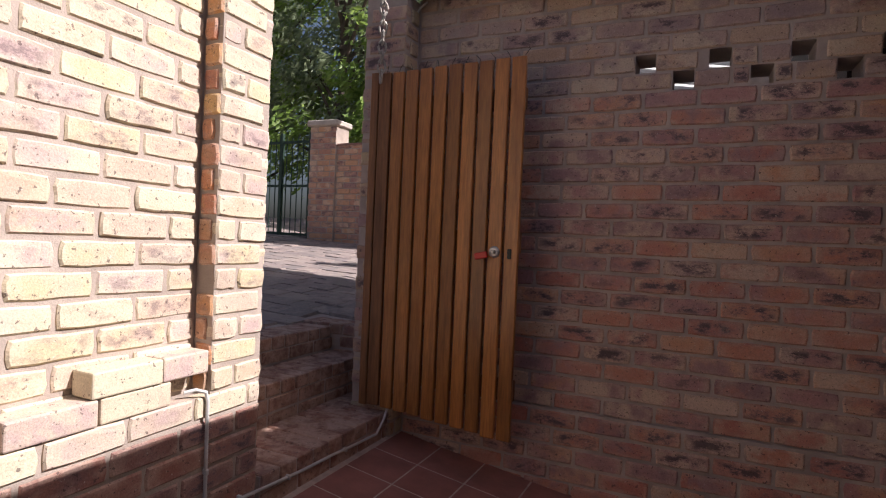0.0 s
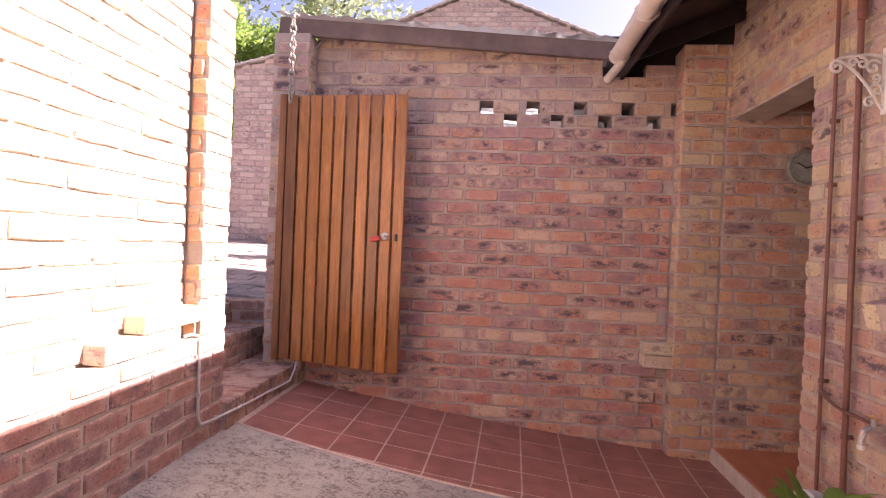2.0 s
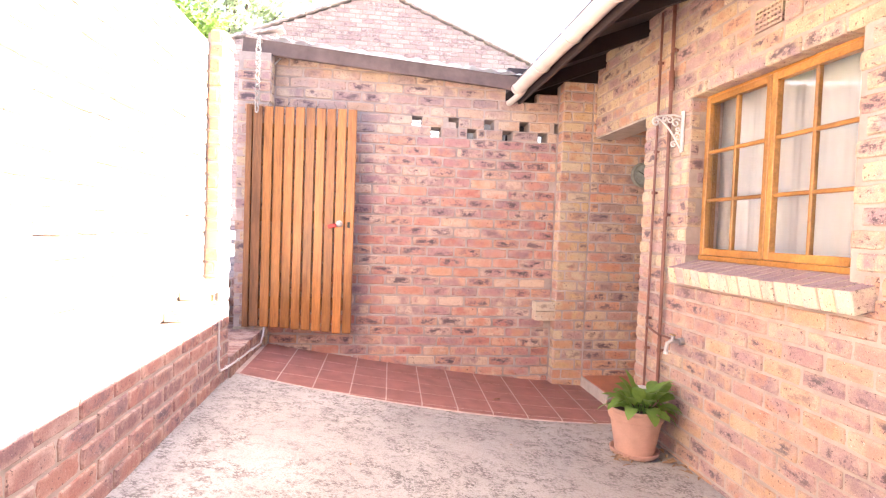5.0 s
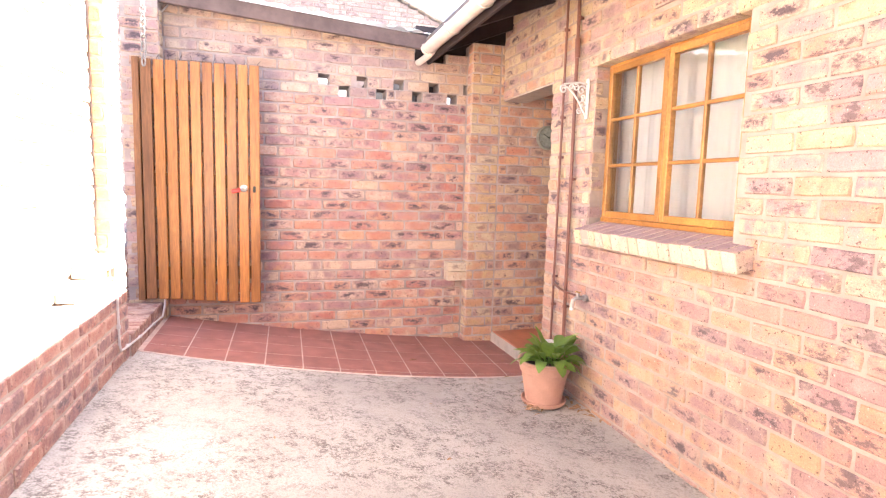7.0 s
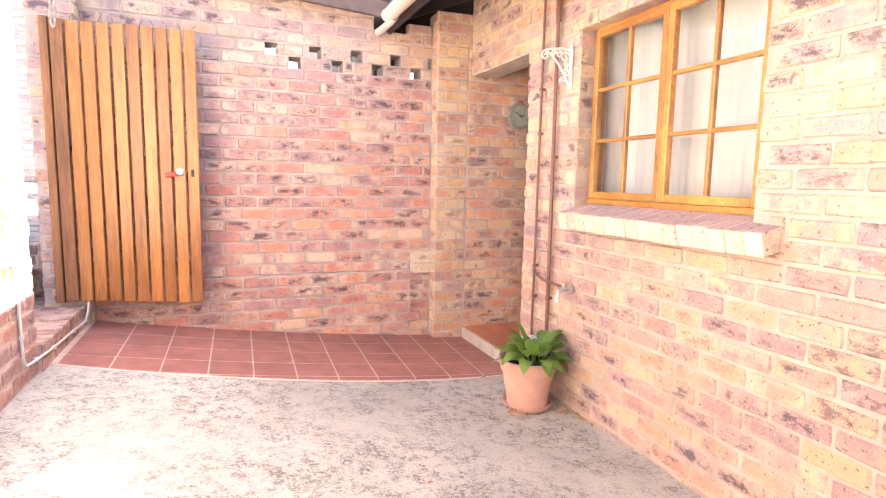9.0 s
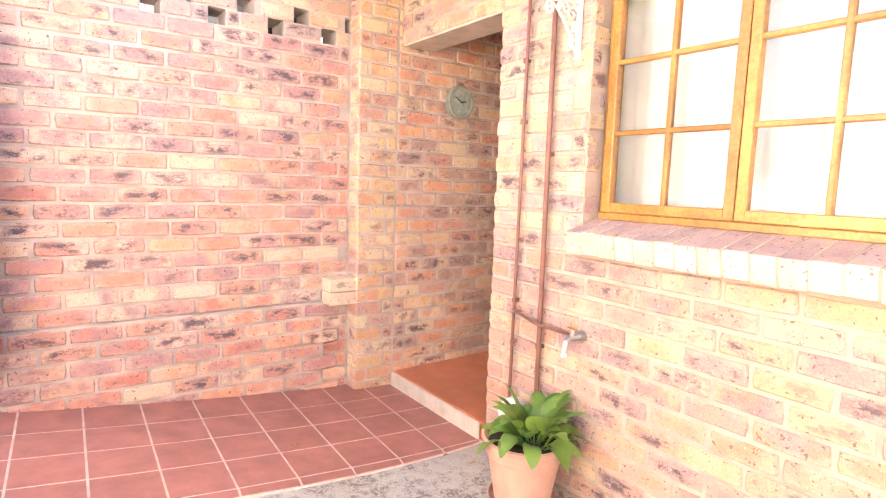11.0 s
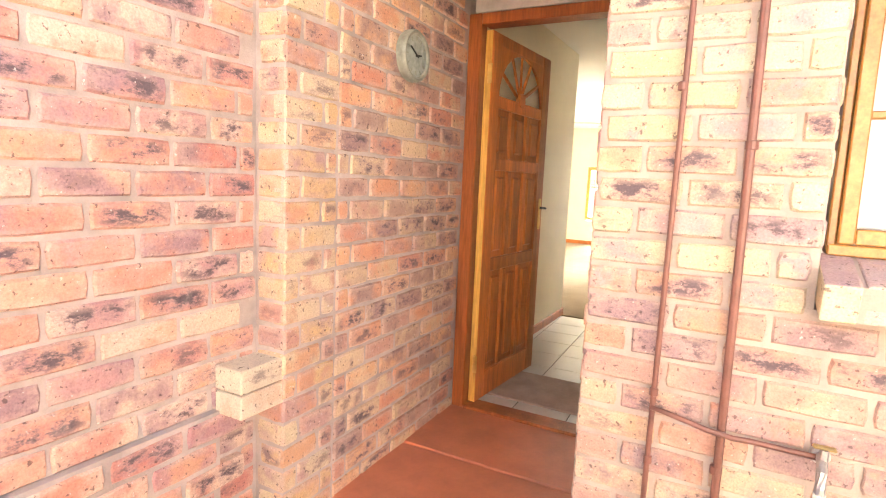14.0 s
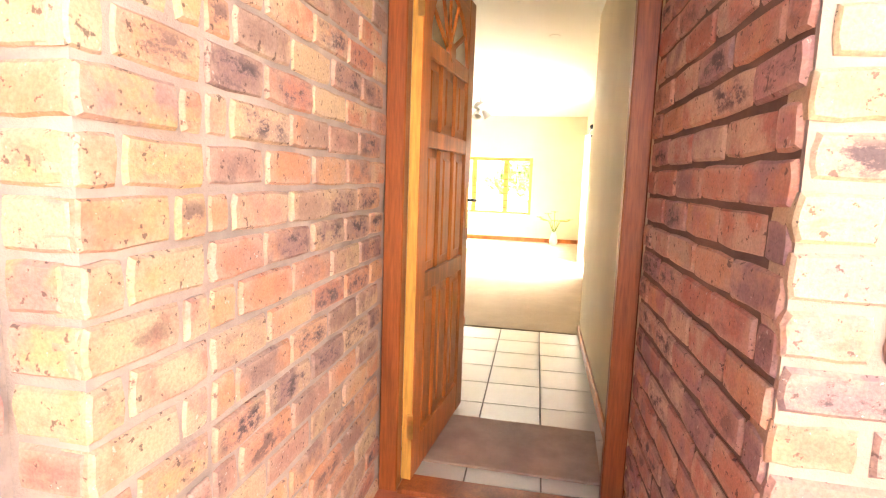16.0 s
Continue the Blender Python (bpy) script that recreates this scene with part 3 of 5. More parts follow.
# steps up to the driveway, brick on edge
for i, (x0, x1, z) in enumerate(((-1.80, -1.425, 0.49), (-2.06, -1.80, 0.69), (-2.30, -2.06, 0.842))):
    st = finish("stair_step", boxed(x0, x1 - 0.008, 1.662, 2.96, -0.1, z - 0.008), M_MORTAR, None, "brick paved step up to the driveway", "step", "steps to the driveway", "structure")
    y = 1.665
    r = random.Random(i)
    while y < 2.92:
        w = 0.108
        bm = boxed(x0 + 0.004, x1 + r.uniform(-0.003, 0.003), y, y + w - 0.01, z - 0.07, z + r.uniform(-0.003, 0.002), bevel=0.005)
        part("brick", bm, M_EDGE_BRICK, st)
        y += w
    # risers below the nosing
    zz = z - 0.075
    while zz > (0.36, 0.49, 0.69)[i]:
        y = 1.665
        while y < 2.9:
            bm = boxed(x1 - 0.04, x1 - 0.002 + r.uniform(-0.002, 0.002), y, y + 0.215, zz - 0.07, zz - 0.003, bevel=0.004)
            part("brick", bm, M_EDGE_BRICK, st)
            y += 0.227
        zz -= 0.08

# driveway
kerb = wall_body("kerb", [(-2.29, -1.45, 2.975, 3.05, -0.1, 0.845)], M_MORTAR, "brick kerb that holds the driveway", "kerb")
brickwork(kerb, (0, 2.97), 0, -2.05, -1.67, 0.3, 0.80, (M_EDGE_BRICK, M_RED_I), base=0.36, seed=44)
for k in range(7):
    part("brick", boxed(-2.29 + 0.105 * k, -2.29 + 0.105 * k + 0.095, 2.965, 3.16, 0.79, 0.856, bevel=0.005), M_EDGE_BRICK, kerb)
sheet("road_2", steps(-2.29, 1.3, 12), steps(3.04, 7.0, 12), lambda x, y: drive_z(x, y) - 0.02, M_MORTAR, "paved driveway behind the yard wall", "driveway")
sheet("road", steps(-16, -2.29, 24), steps(-4, 20, 40), lambda x, y: drive_z(x, y) - 0.02, M_MORTAR, "brick paved driveway climbing to a gate", "driveway")
pv, pf = [], []
r = random.Random(5)
for i in range(-18, 62):
    for j in range(50):
        a = radians(20)
        u, v = i * 0.212, j * 0.107 * 2
        cx0, cy0 = -2.42 - u * math.cos(a) + (0.106 if j % 2 else 0), 0.4 + v
        if cx0 > -2.33 and cy0 < 3.27:
            continue
        z = drive_z(cx0, cy0) + r.gauss(0, 0.004)
        hw, hd = 0.101, 0.102
        o = len(pv)
        for sx, sy in ((-1, -1), (1, -1), (1, 1), (-1, 1)):
            pv.append((cx0 + sx * hw, cy0 + sy * hd, drive_z(cx0 + sx * hw, cy0 + sy * hd) + (z - drive_z(cx0, cy0)) + r.gauss(0, 0.002)))
        for sx, sy in ((-1, -1), (1, -1), (1, 1), (-1, 1)):
            pv.append((cx0 + sx * (hw + 0.003), cy0 + sy * (hd + 0.003), drive_z(cx0, cy0) - 0.03))
        pf.append((o, o + 1, o + 2, o + 3))
        for k in range(4):
            pf.append((o + k, o + 4 + k, o + 4 + (k + 1) % 4, o + (k + 1) % 4))
me = bpy.data.meshes.new("pavers")
me.from_pydata(pv, [], pf)
me.materials.append(M_PAVER)
tagged(new("pavers", me), "weathered clay pavers of the driveway", "pavers", kind="stuff")

# house interior: hall and living room beyond the front door
FL, FAR, SIDE = 0.13, 11.45, 1.62
finish("floor_hall", boxed(2.372, 4.83, 1.60, 2.80, -0.1, FL - 0.004), M_GREY_GROUT, None, "grout bed under the hall tiles", "floor", kind="structure")
finish("floor_living", boxed(4.83, FAR + 0.05, 1.40, 6.6, -0.1, FL + 0.006), M_CARPET, None, "beige fitted carpet in the living room", "floor", kind="structure")
wall_body("wall_hall_left", [(2.60, 4.85, 2.76, 2.96, -0.1, 2.60), (4.85, 5.0, 2.96, 6.6, -0.1, 2.6), (4.70, 4.85, 2.90, 2.97, -0.1, 2.6)], M_PLASTER, "cream plastered hall wall")
hall_right = wall_body("wall_hall_right", [(0.0, 2.40, -0.22, 0.0, -0.1, 2.60)], M_PLASTER, "cream plastered hall wall by the door")
hall_right.matrix_world = Matrix.Translation((2.47, 1.728, 0)) @ Matrix.Rotation(radians(2.2), 4, "Z")
wall_body("wall_living_right", [(4.6, 7.85, SIDE - 0.2, SIDE, -0.1, 2.60), (9.1, FAR, SIDE - 0.2, SIDE, -0.1, 2.6), (7.85, 9.1, SIDE - 0.2, SIDE, 1.95, 2.6), (7.85, 9.1, SIDE - 0.2, SIDE, -0.1, 0.13)],
          M_PLASTER, "cream plastered living room wall round the garden door")
wall_body("wall_living_far", [(FAR, FAR + 0.2, 1.4, 2.60, -0.1, 2.6), (FAR, FAR + 0.2, 4.25, 6.6, -0.1, 2.6), (FAR, FAR + 0.2, 2.60, 4.25, -0.1, 0.64), (FAR, FAR + 0.2, 2.60, 4.25, 1.77, 2.6)],
          M_PLASTER, "cream plastered far wall of the living room")
wall_body("wall_living_side", [(4.85, FAR + 0.2, 6.6, 6.8, -0.1, 2.6)], M_PLASTER, "cream plastered side wall of the living room")
wall_body("wall_bedroom", [(4.4, 4.5, -4.6, 1.5, -0.1, 2.6), (1.54, 4.5, -4.7, -4.6, -0.1, 2.6)], M_PLASTER, "plain walls of the room behind the window")
finish("floor_bedroom", boxed(1.54, 4.5, -4.6, 1.5, -0.1, FL), M_CARPET, None, "carpet of the room behind the window", "floor", kind="structure")
finish("ceiling", boxed(2.60, FAR + 0.2, 1.40, 6.8, 2.555, 2.60), M_CEIL, None, "smooth white ceiling of hall and living room", "ceiling", kind="structure")
finish("ceiling_bedroom", boxed(1.54, 4.5, -4.7, 1.5, 2.555, 2.60), M_CEIL, None, "plain white bedroom ceiling", "ceiling", kind="structure")

# house roof and eave
EAVE_X, EAVE_Z, SLOPE = 0.66, 2.60, 0.40


def roof_z(x):
    return EAVE_Z + SLOPE * (x - EAVE_X) if x < 6.4 else EAVE_Z + SLOPE * (6.4 - EAVE_X) - SLOPE * (x - 6.4)


bm = bmesh.new()
for y0, y1, xa in ((-4.9, 2.90, EAVE_X), (2.90, 7.0, 1.32)):
    for a, b in ((xa, 6.4), (6.4, 12.2)):
        vs = [bm.verts.new((x, y, roof_z(x) + dz)) for dz in (0.02, 0.10) for x, y in ((a, y0), (b, y0), (b, y1), (a, y1))]
        for f in ((3, 2, 1, 0), (4, 5, 6, 7), (0, 1, 5, 4), (1, 2, 6, 5), (2, 3, 7, 6), (3, 0, 4, 7)):
            bm.faces.new([vs[k] for k in f])
house_roof = finish("house_roof", bm, M_ROOF, None, "dark pitched roof of the house with boarded eave", "roof", kind="structure")
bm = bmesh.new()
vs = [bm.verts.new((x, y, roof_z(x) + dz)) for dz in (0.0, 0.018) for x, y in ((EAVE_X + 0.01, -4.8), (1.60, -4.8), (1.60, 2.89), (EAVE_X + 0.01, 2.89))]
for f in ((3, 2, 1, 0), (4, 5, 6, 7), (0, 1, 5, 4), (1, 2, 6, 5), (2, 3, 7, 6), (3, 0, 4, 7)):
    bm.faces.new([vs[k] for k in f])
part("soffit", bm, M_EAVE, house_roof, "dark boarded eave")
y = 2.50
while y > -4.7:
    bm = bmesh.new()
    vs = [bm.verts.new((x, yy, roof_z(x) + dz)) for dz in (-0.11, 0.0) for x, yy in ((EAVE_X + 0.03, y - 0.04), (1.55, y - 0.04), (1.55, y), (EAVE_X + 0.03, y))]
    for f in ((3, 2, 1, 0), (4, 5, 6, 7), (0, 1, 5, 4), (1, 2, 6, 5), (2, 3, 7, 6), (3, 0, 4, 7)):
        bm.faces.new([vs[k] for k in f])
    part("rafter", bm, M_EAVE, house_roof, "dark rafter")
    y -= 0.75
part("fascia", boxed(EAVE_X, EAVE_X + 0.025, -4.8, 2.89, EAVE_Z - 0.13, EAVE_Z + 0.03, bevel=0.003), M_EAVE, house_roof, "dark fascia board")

# added near-black panel that stands in for the shaded gap under the eave end
bm = bmesh.new()
prof = [(0.53, 2.44), (1.50, 2.44), (1.50, roof_z(1.50) + 0.01), (EAVE_X, roof_z(EAVE_X) + 0.01), (0.53, 2.57)]
fa = [bm.verts.new((x, 2.84, z)) for x, z in prof]
fb = [bm.verts.new((x, 2.87, z)) for x, z in prof]
bm.faces.new(fa)
bm.faces.new(fb[::-1])
for k in range(5):
    bm.faces.new((fa[k], fb[k], fb[(k + 1) % 5], fa[(k + 1) % 5]))
bmesh.ops.recalc_face_normals(bm, faces=list(bm.faces))
finish("eave_end_board", bm, M_EAVE, None, "added dark panel standing in for the shaded gap at the eave end", "board", kind="structure")
# gutter with clips
gutter = thing("gutter", (0.60, 2.6, 2.55), "cream half-round plastic gutter along the eave", "gutter")
bm = bmesh.new()
R = 0.058
pro = [(R * math.cos(a), R * math.sin(a)) for a in (math.pi + math.pi * k / 14 for k in range(15))]
pro = pro + [(p[0] * 0.94, p[1] * 0.94) for p in reversed(pro)]
for ys in ((-7.4, -0.08),):
    ra = [bm.verts.new((x, ys[0], z)) for x, z in pro]
    rb = [bm.verts.new((x, ys[1], z)) for x, z in pro]
    for k in range(len(pro)):
        j = (k + 1) % len(pro)
        bm.faces.new((ra[k], ra[j], rb[j], rb[k]))
    # stop end
    bm.faces.new([bm.verts.new((x, ys[1] + 0.003, z)) for x, z in pro[:15]])
    bm.faces.new([bm.verts.new((x, ys[1] - 0.004, z)) for x, z in reversed(pro[:15])])
bmesh.ops.recalc_face_normals(bm, faces=list(bm.faces))
part("channel", bm, M_PVC, gutter, smooth=False)
for k in range(9):
    bm = bmesh.new()
    yy = -0.14 - 0.62 * k
    arc = [(1.07 * R * math.cos(a), yy, 1.07 * R * math.sin(a)) for a in (math.pi + math.pi * q / 12 for q in range(13))]
    tube(bm, [(-R * 0.75, yy, 0.012), *arc, (R * 1.02, yy, 0.02)], 0.006, 6)
    part("clip", bm, M_PVC, gutter, "cream gutter clip")

part("outlet", tubed([(0.02, -0.16, -0.04), (0.01, -0.08, -0.058), (-0.01, 0.1, -0.072), (-0.03, 0.24, -0.076)], 0.028, 14), M_PVC, gutter, "cream outlet pipe")

# carport fascia and sheeting behind the back wall
bm = boxed(-1.13, 1.13, -0.02, 0.02, -0.057, 0.057, bevel=0.004)
fascia_turn = Matrix.Translation((-0.51, 2.655, 2.702)) @ Matrix.Rotation(math.atan(0.0745), 4, "Y")
beam = finish("carport_beam", bm, M_BEAM, None, "weathered grey-brown timber fascia beam of the carport", "beam", kind="structure")
beam.matrix_world = fascia_turn
bm = bmesh.new()
n = 15 * 8
ra, rb, rc, rd = [], [], [], []
for k in range(n + 1):
    x = -1.16 + 2.32 * k / n
    z = 0.062 + 0.012 + 0.010 * math.sin(2 * math.pi * k / 8)
    ra.append(bm.verts.new((x, -0.05, z)))
    rb.append(bm.verts.new((x, 2.6, z + 0.72)))
    rc.append(bm.verts.new((x, -0.05, z + 0.002)))
    rd.append(bm.verts.new((x, 2.6, z + 0.722)))
for k in range(n):
    bm.faces.new((ra[k], ra[k + 1], rb[k + 1], rb[k]))
    bm.faces.new((rc[k + 1], rc[k], rd[k], rd[k + 1]))
    bm.faces.new((ra[k + 1], ra[k], rc[k], rc[k + 1]))
zinc = finish("roof_sheet", bm, M_ZINC, None, "pale corrugated metal edge sheet of the carport", "roof sheet", kind="structure")
zinc.matrix_world = fascia_turn

# added near-black screen: the carport's inner shade behind the right vent gaps
wall_body("wall_carport", [(0.62, 0.82, 3.02, 7.0, 0.3, 2.86)], M_EAVE, "added dark screen standing in for the shade inside the carport")
# roller shutter beyond the wall
shutter = thing("roller_shutter", (-0.35, 6.2, 1.0), "white ribbed roller shutter seen through the vent gaps", "roller shutter")
shutter.rotation_euler = (0, 0, radians(30))
for k in range(34):
    bm = bmesh.new()
    z = 0.075 * k
    prof = [(0, z), (-0.012, z + 0.02), (-0.018, z + 0.037), (-0.012, z + 0.055), (0, z + 0.07)]
    va = [bm.verts.new((-0.8, y, zz)) for y, zz in prof]
    vb = [bm.verts.new((0.8, y, zz)) for y, zz in prof]
    for q in range(4):
        bm.faces.new((va[q], vb[q], vb[q + 1], va[q + 1]))
    part("slat", bm, M_SLAT, shutter)
part("frame", boxed(-0.9, 0.9, 0.01, 0.16, -1.1, 2.56), M_LINTEL, shutter, "grey frame behind the slats")

# ---- things ----

# gate: ten upright boards on rails, opened back against the wall
gate = thing("timber_gate", (-1.525, 2.565, 0.5), "open slatted brown timber gate hung on a brick pier", "gate")
gate.rotation_euler = (0, 0, radians(-3))
GX0, GX1, GT = 0.0, 0.825, 1.785
pitch = (GX1 - GX0) / 10
r = random.Random(3)
for i in range(10):
    x0 = GX0 + i * pitch + 0.006 + r.uniform(0, 0.002)
    x1 = GX0 + (i + 1) * pitch - 0.006
    zb = 0.030 - 0.045 * i / 9 + r.uniform(-0.004, 0.004)
    bm = boxed(x0, x1, -0.022, 0.0, zb, GT + r.uniform(-0.004, 0.004), bevel=0.004)
    part("board", bm, M_GATE_OLD if i < 1 else M_GATE, gate, "grey-brown weathered board" if i < 1 else "")
for z in (0.22, 0.92, 1.60):
    part("rail", boxed(0.01, 0.815, 0.001, 0.036, z - 0.05, z + 0.05, bevel=0.003), M_GATE_OLD, gate, "dark back rail")
part("stile", boxed(-0.052, -0.006, -0.012, 0.034, 0.02, GT + 0.01, bevel=0.003), M_GATE_OLD, gate, "weathered timber hinge post")
for z in (0.25, 1.6):
    part("hinge", boxed(-0.03, 0.05, 0.037, 0.043, z - 0.02, z + 0.02, bevel=0.002), M_BLACK, gate, "dark iron hinge")
bm = bmesh.new()
lathe(bm, [(0, 0.012), (0.02, 0.012), (0.027, 0.006), (0.028, 0.0)], 24, Matrix.Translation((0.702, -0.022, 0.872)) @ Matrix.Rotation(radians(90), 4, "X"))
lock = part("lock_plate", bm, M_STEEL, gate, "round steel lock plate")
part("lock_barrel", boxed(0.692, 0.712, -0.052, -0.03, 0.862, 0.882, bevel=0.004), M_STEEL, lock, "steel lock barrel")
bm = boxed(-0.055, 0.012, -0.008, 0.008, -0.016, 0.016, bevel=0.006, seg=2, m=Matrix.Translation((0.672, -0.060, 0.858)) @ Matrix.Rotation(radians(-12), 4, "Y"))
part("key_tag", bm, M_KEY, lock, "red plastic key tag")
part("keyhole_plate", boxed(0.768, 0.788, -0.026, -0.021, 0.842, 0.89, bevel=0.003), M_BLACK, gate, "small dark keyhole plate")
for i in range(11):
    x = 0.03 + 0.077 * i
    bm = tubed([(x, 0.008, GT - 0.03), (x + 0.005, 0.01, GT + 0.018), (x + r.uniform(-0.02, 0.03), 0.0, GT + 0.04)], 0.0016, 5)
    part("wire", bm, M_BLACK, gate, "thin wire along the top")

# rain chain hanging from the beam end
chain = thing("rain_chain", (-1.485, 2.50, 2.80), "weathered metal rain chain hanging from the carport gutter end", "chain")
for i in range(11):
    a = radians(45 if i % 2 else -45)
    pts = []
    for k in range(10):
        t = 2 * math.pi * k / 10
        px, pz = 0.020 * math.cos(t), 0.036 * math.sin(t)
        pts.append((px * math.cos(a), px * math.sin(a), -0.045 - i * 0.050 + pz))
    part("link", tubed(pts, 0.006, 6, True), M_CHAIN, chain)
part("hook", tubed([(0, 0, -0.02), (0, 0.03, 0.02), (0, 0.10, 0.03), (0, 0.14, 0.0)], 0.005, 6), M_CHAIN, chain)

# white cable: down the pier, behind the gate, along the step and up on the wall
cable = thing("cable", (-1.38, 2.6, 2.7), "thin white electric cable clipped along pier and step", "cable")
part("upper_run", tubed([(0.02, 0.145, 0.02), (0.0, 0.11, -0.02), (-0.03, 0.12, -0.05), (-0.04, 0.125, -0.12), (-0.045, 0.125, -0.5)], 0.006, 8), M_CABLE, cable)
CP = [(-1.40, 2.62, 0.62), (-1.40, 2.53, 0.47), (-1.405, 2.47, 0.41), (-1.413, 2.3, 0.412), (-1.411, 2.1, 0.425), (-1.412, 1.9, 0.43), (-1.413, 1.7, 0.442), (-1.42, 1.5, 0.452), (-1.425, 1.415, 0.46),
      (-1.428, 1.395, 0.50), (-1.43, 1.395, 0.7), (-1.428, 1.392, 0.84), (-1.43, 1.385, 0.872), (-1.45, 1.36, 0.882), (-1.47, 1.33, 0.876)]
part("lower_run", tubed([(x + 1.38, y - 2.6, z - 2.7) for x, y, z in CP], 0.0065, 8), M_CABLE, cable)
for x, y, z in ((-1.411, 2.2, 0.418), (-1.412, 1.8, 0.436), (-1.425, 1.55, 0.45), (-1.43, 1.395, 0.6)):
    part("clip", boxed(x + 1.37, x + 1.392, y - 2.606, y - 2.594, z - 2.71, z - 2.69, bevel=0.003), M_CABLE, cable, "white cable clip")

# half-built bricks on the ledge of the left wall
for y0, y1, z, xf in ((0.79, 1.022, 0.858, -1.436), (1.03, 1.258, 0.858, -1.440), (1.0, 1.222, 0.936, -1.434), (1.226, 1.40, 0.936, -1.438)):
    bm = boxed(-1.525, xf, y0, y1, z, z + 0.075, bevel=0.006, seg=2)
    finish("ledge_brick", bm, M_PALE, None, "pale loose brick mortared on the wall ledge", "brick", "bricks on the ledge")

# two pale bricks standing out of the back wall
stub = thing("stub_bricks", (0.975, 2.70, 0.60), "two pale bricks standing out of the wall", "brick stub")
for z in (0.0, 0.083):
    part("brick", boxed(-0.116, 0.113, -0.07, 0.05, z, z + 0.079, bevel=0.006, seg=2), M_PALE, stub)

# window in the house wall
window = thing("window_1", (1.43, 0.545, 1.245), "varnished timber double casement window with small panes", "window", kind="structure")
W2, H = 0.573, 0.958
for nm, a in (("jamb", (-0.02, 0.06, -W2, -W2 + 0.021, 0, H)), ("jamb", (-0.02, 0.06, W2 - 0.021, W2, 0, H)), ("head", (-0.021, 0.06, -W2 + 0.022, W2 - 0.022, H - 0.02, H)), ("frame_sill", (-0.03, 0.06, -W2 + 0.002, W2 - 0.002, -0.012, 0.017))):
    part(nm, boxed(*a, bevel=0.004), M_WIN, window)
for s in (-1, 1):
    ya, yb = (0.002, W2 - 0.022) if s > 0 else (-W2 + 0.022, -0.002)
    z0, z1 = 0.019, H - 0.022
    bm = bmesh.new()
    box(bm, -0.035, 0.005, ya, ya + 0.036, z0, z1, bevel=0.004)
    box(bm, -0.035, 0.005, yb - 0.036, yb, z0, z1, bevel=0.004)
    box(bm, -0.034, 0.005, ya + 0.036, yb - 0.036, z1 - 0.037, z1, bevel=0.003)
    box(bm, -0.034, 0.005, ya + 0.036, yb - 0.036, z0, z0 + 0.039, bevel=0.003)
    sash = part("casement", bm, M_WIN, window)
    yc = (ya + yb) / 2
    part("muntin", boxed(-0.028, 0.0, yc - 0.010, yc + 0.010, z0 + 0.035, z1 - 0.034, bevel=0.004), M_WIN, sash)
    for k in (1, 2):
        zc = z0 + 0.039 + (z1 - z0 - 0.076) * k / 3
        part("muntin", boxed(-0.027, 0.0, ya + 0.034, yb - 0.034, zc - 0.010, zc + 0.010, bevel=0.004), M_WIN, sash)
    for k in range(3):
        for (pa, pb) in ((ya + 0.035, yc - 0.009), (yc + 0.009, yb - 0.035)):
            za = z0 + 0.039 + (z1 - z0 - 0.076) * k / 3 + 0.006
            zb = z0 + 0.039 + (z1 - z0 - 0.076) * (k + 1) / 3 - 0.006
            p = part("pane", boxed(-0.012, -0.009, pa, pb, za, zb), M_GLASS, sash)
            p.visible_shadow = False
curtain = thing("curtain", (1.57, 0.565, 1.2), "plain white net curtain hanging behind the window", "curtain")
bm = bmesh.new()
n = 120
va = [bm.verts.new(((0.004 + 0.007 * i / n) * math.sin(i * 0.42) + 0.003 * math.sin(i * 1.1), -0.66 + 1.32 * i / n, -0.06)) for i in range(n + 1)]
vb = [bm.verts.new(((0.003 + 0.007 * i / n) * math.sin(i * 0.42 + 0.3) + 0.003 * math.sin(i * 1.3), -0.66 + 1.32 * i / n, 1.10)) for i in range(n + 1)]
for i in range(n):
    bm.faces.new((va[i], va[i + 1], vb[i + 1], vb[i]))
part("cloth", bm, M_CURTAIN, curtain, smooth=True)
part("rail", tubed([(0, -0.68, 1.11), (0, 0.68, 1.11)], 0.008, 8), M_WHITE, curtain, "white curtain rail")

# brick-on-edge sill, sloping out
sill = thing("window_sill", (1.30, 0.5, 1.16), "sloping sill of bricks on edge under the window", "sill", kind="structure")
r = random.Random(9)
y, k = 1.135, 0
while y > -0.10:
    w = 0.079
    m = Matrix.Translation((0.03, y - 0.5 - w / 2, 0.0)) @ Matrix.Rotation(radians(-14 + r.gauss(0, 0.8)), 4, "Y")
    bm = boxed(-0.105 + r.gauss(0, 0.004), 0.11, -w / 2 + 0.002, w / 2 - 0.002, -0.045, 0.05, bevel=0.006, seg=2, m=m)
    ob = part("brick", bm, M_PALE, sill)
    ob.data.materials.append(M_MAUVE)
    for pl in ob.data.polygons:
        pl.material_index = 1 if pl.normal.z > 0.5 else 0
    y -= w + 0.003
part("bed", boxed(-0.099, 0.11, -0.605, 0.632, -0.042, 0.046, m=Matrix.Translation((0.03, 0, 0)) @ Matrix.Rotation(radians(-14), 4, "Y")), M_MORTAR_PALE, sill, "mortar bed")

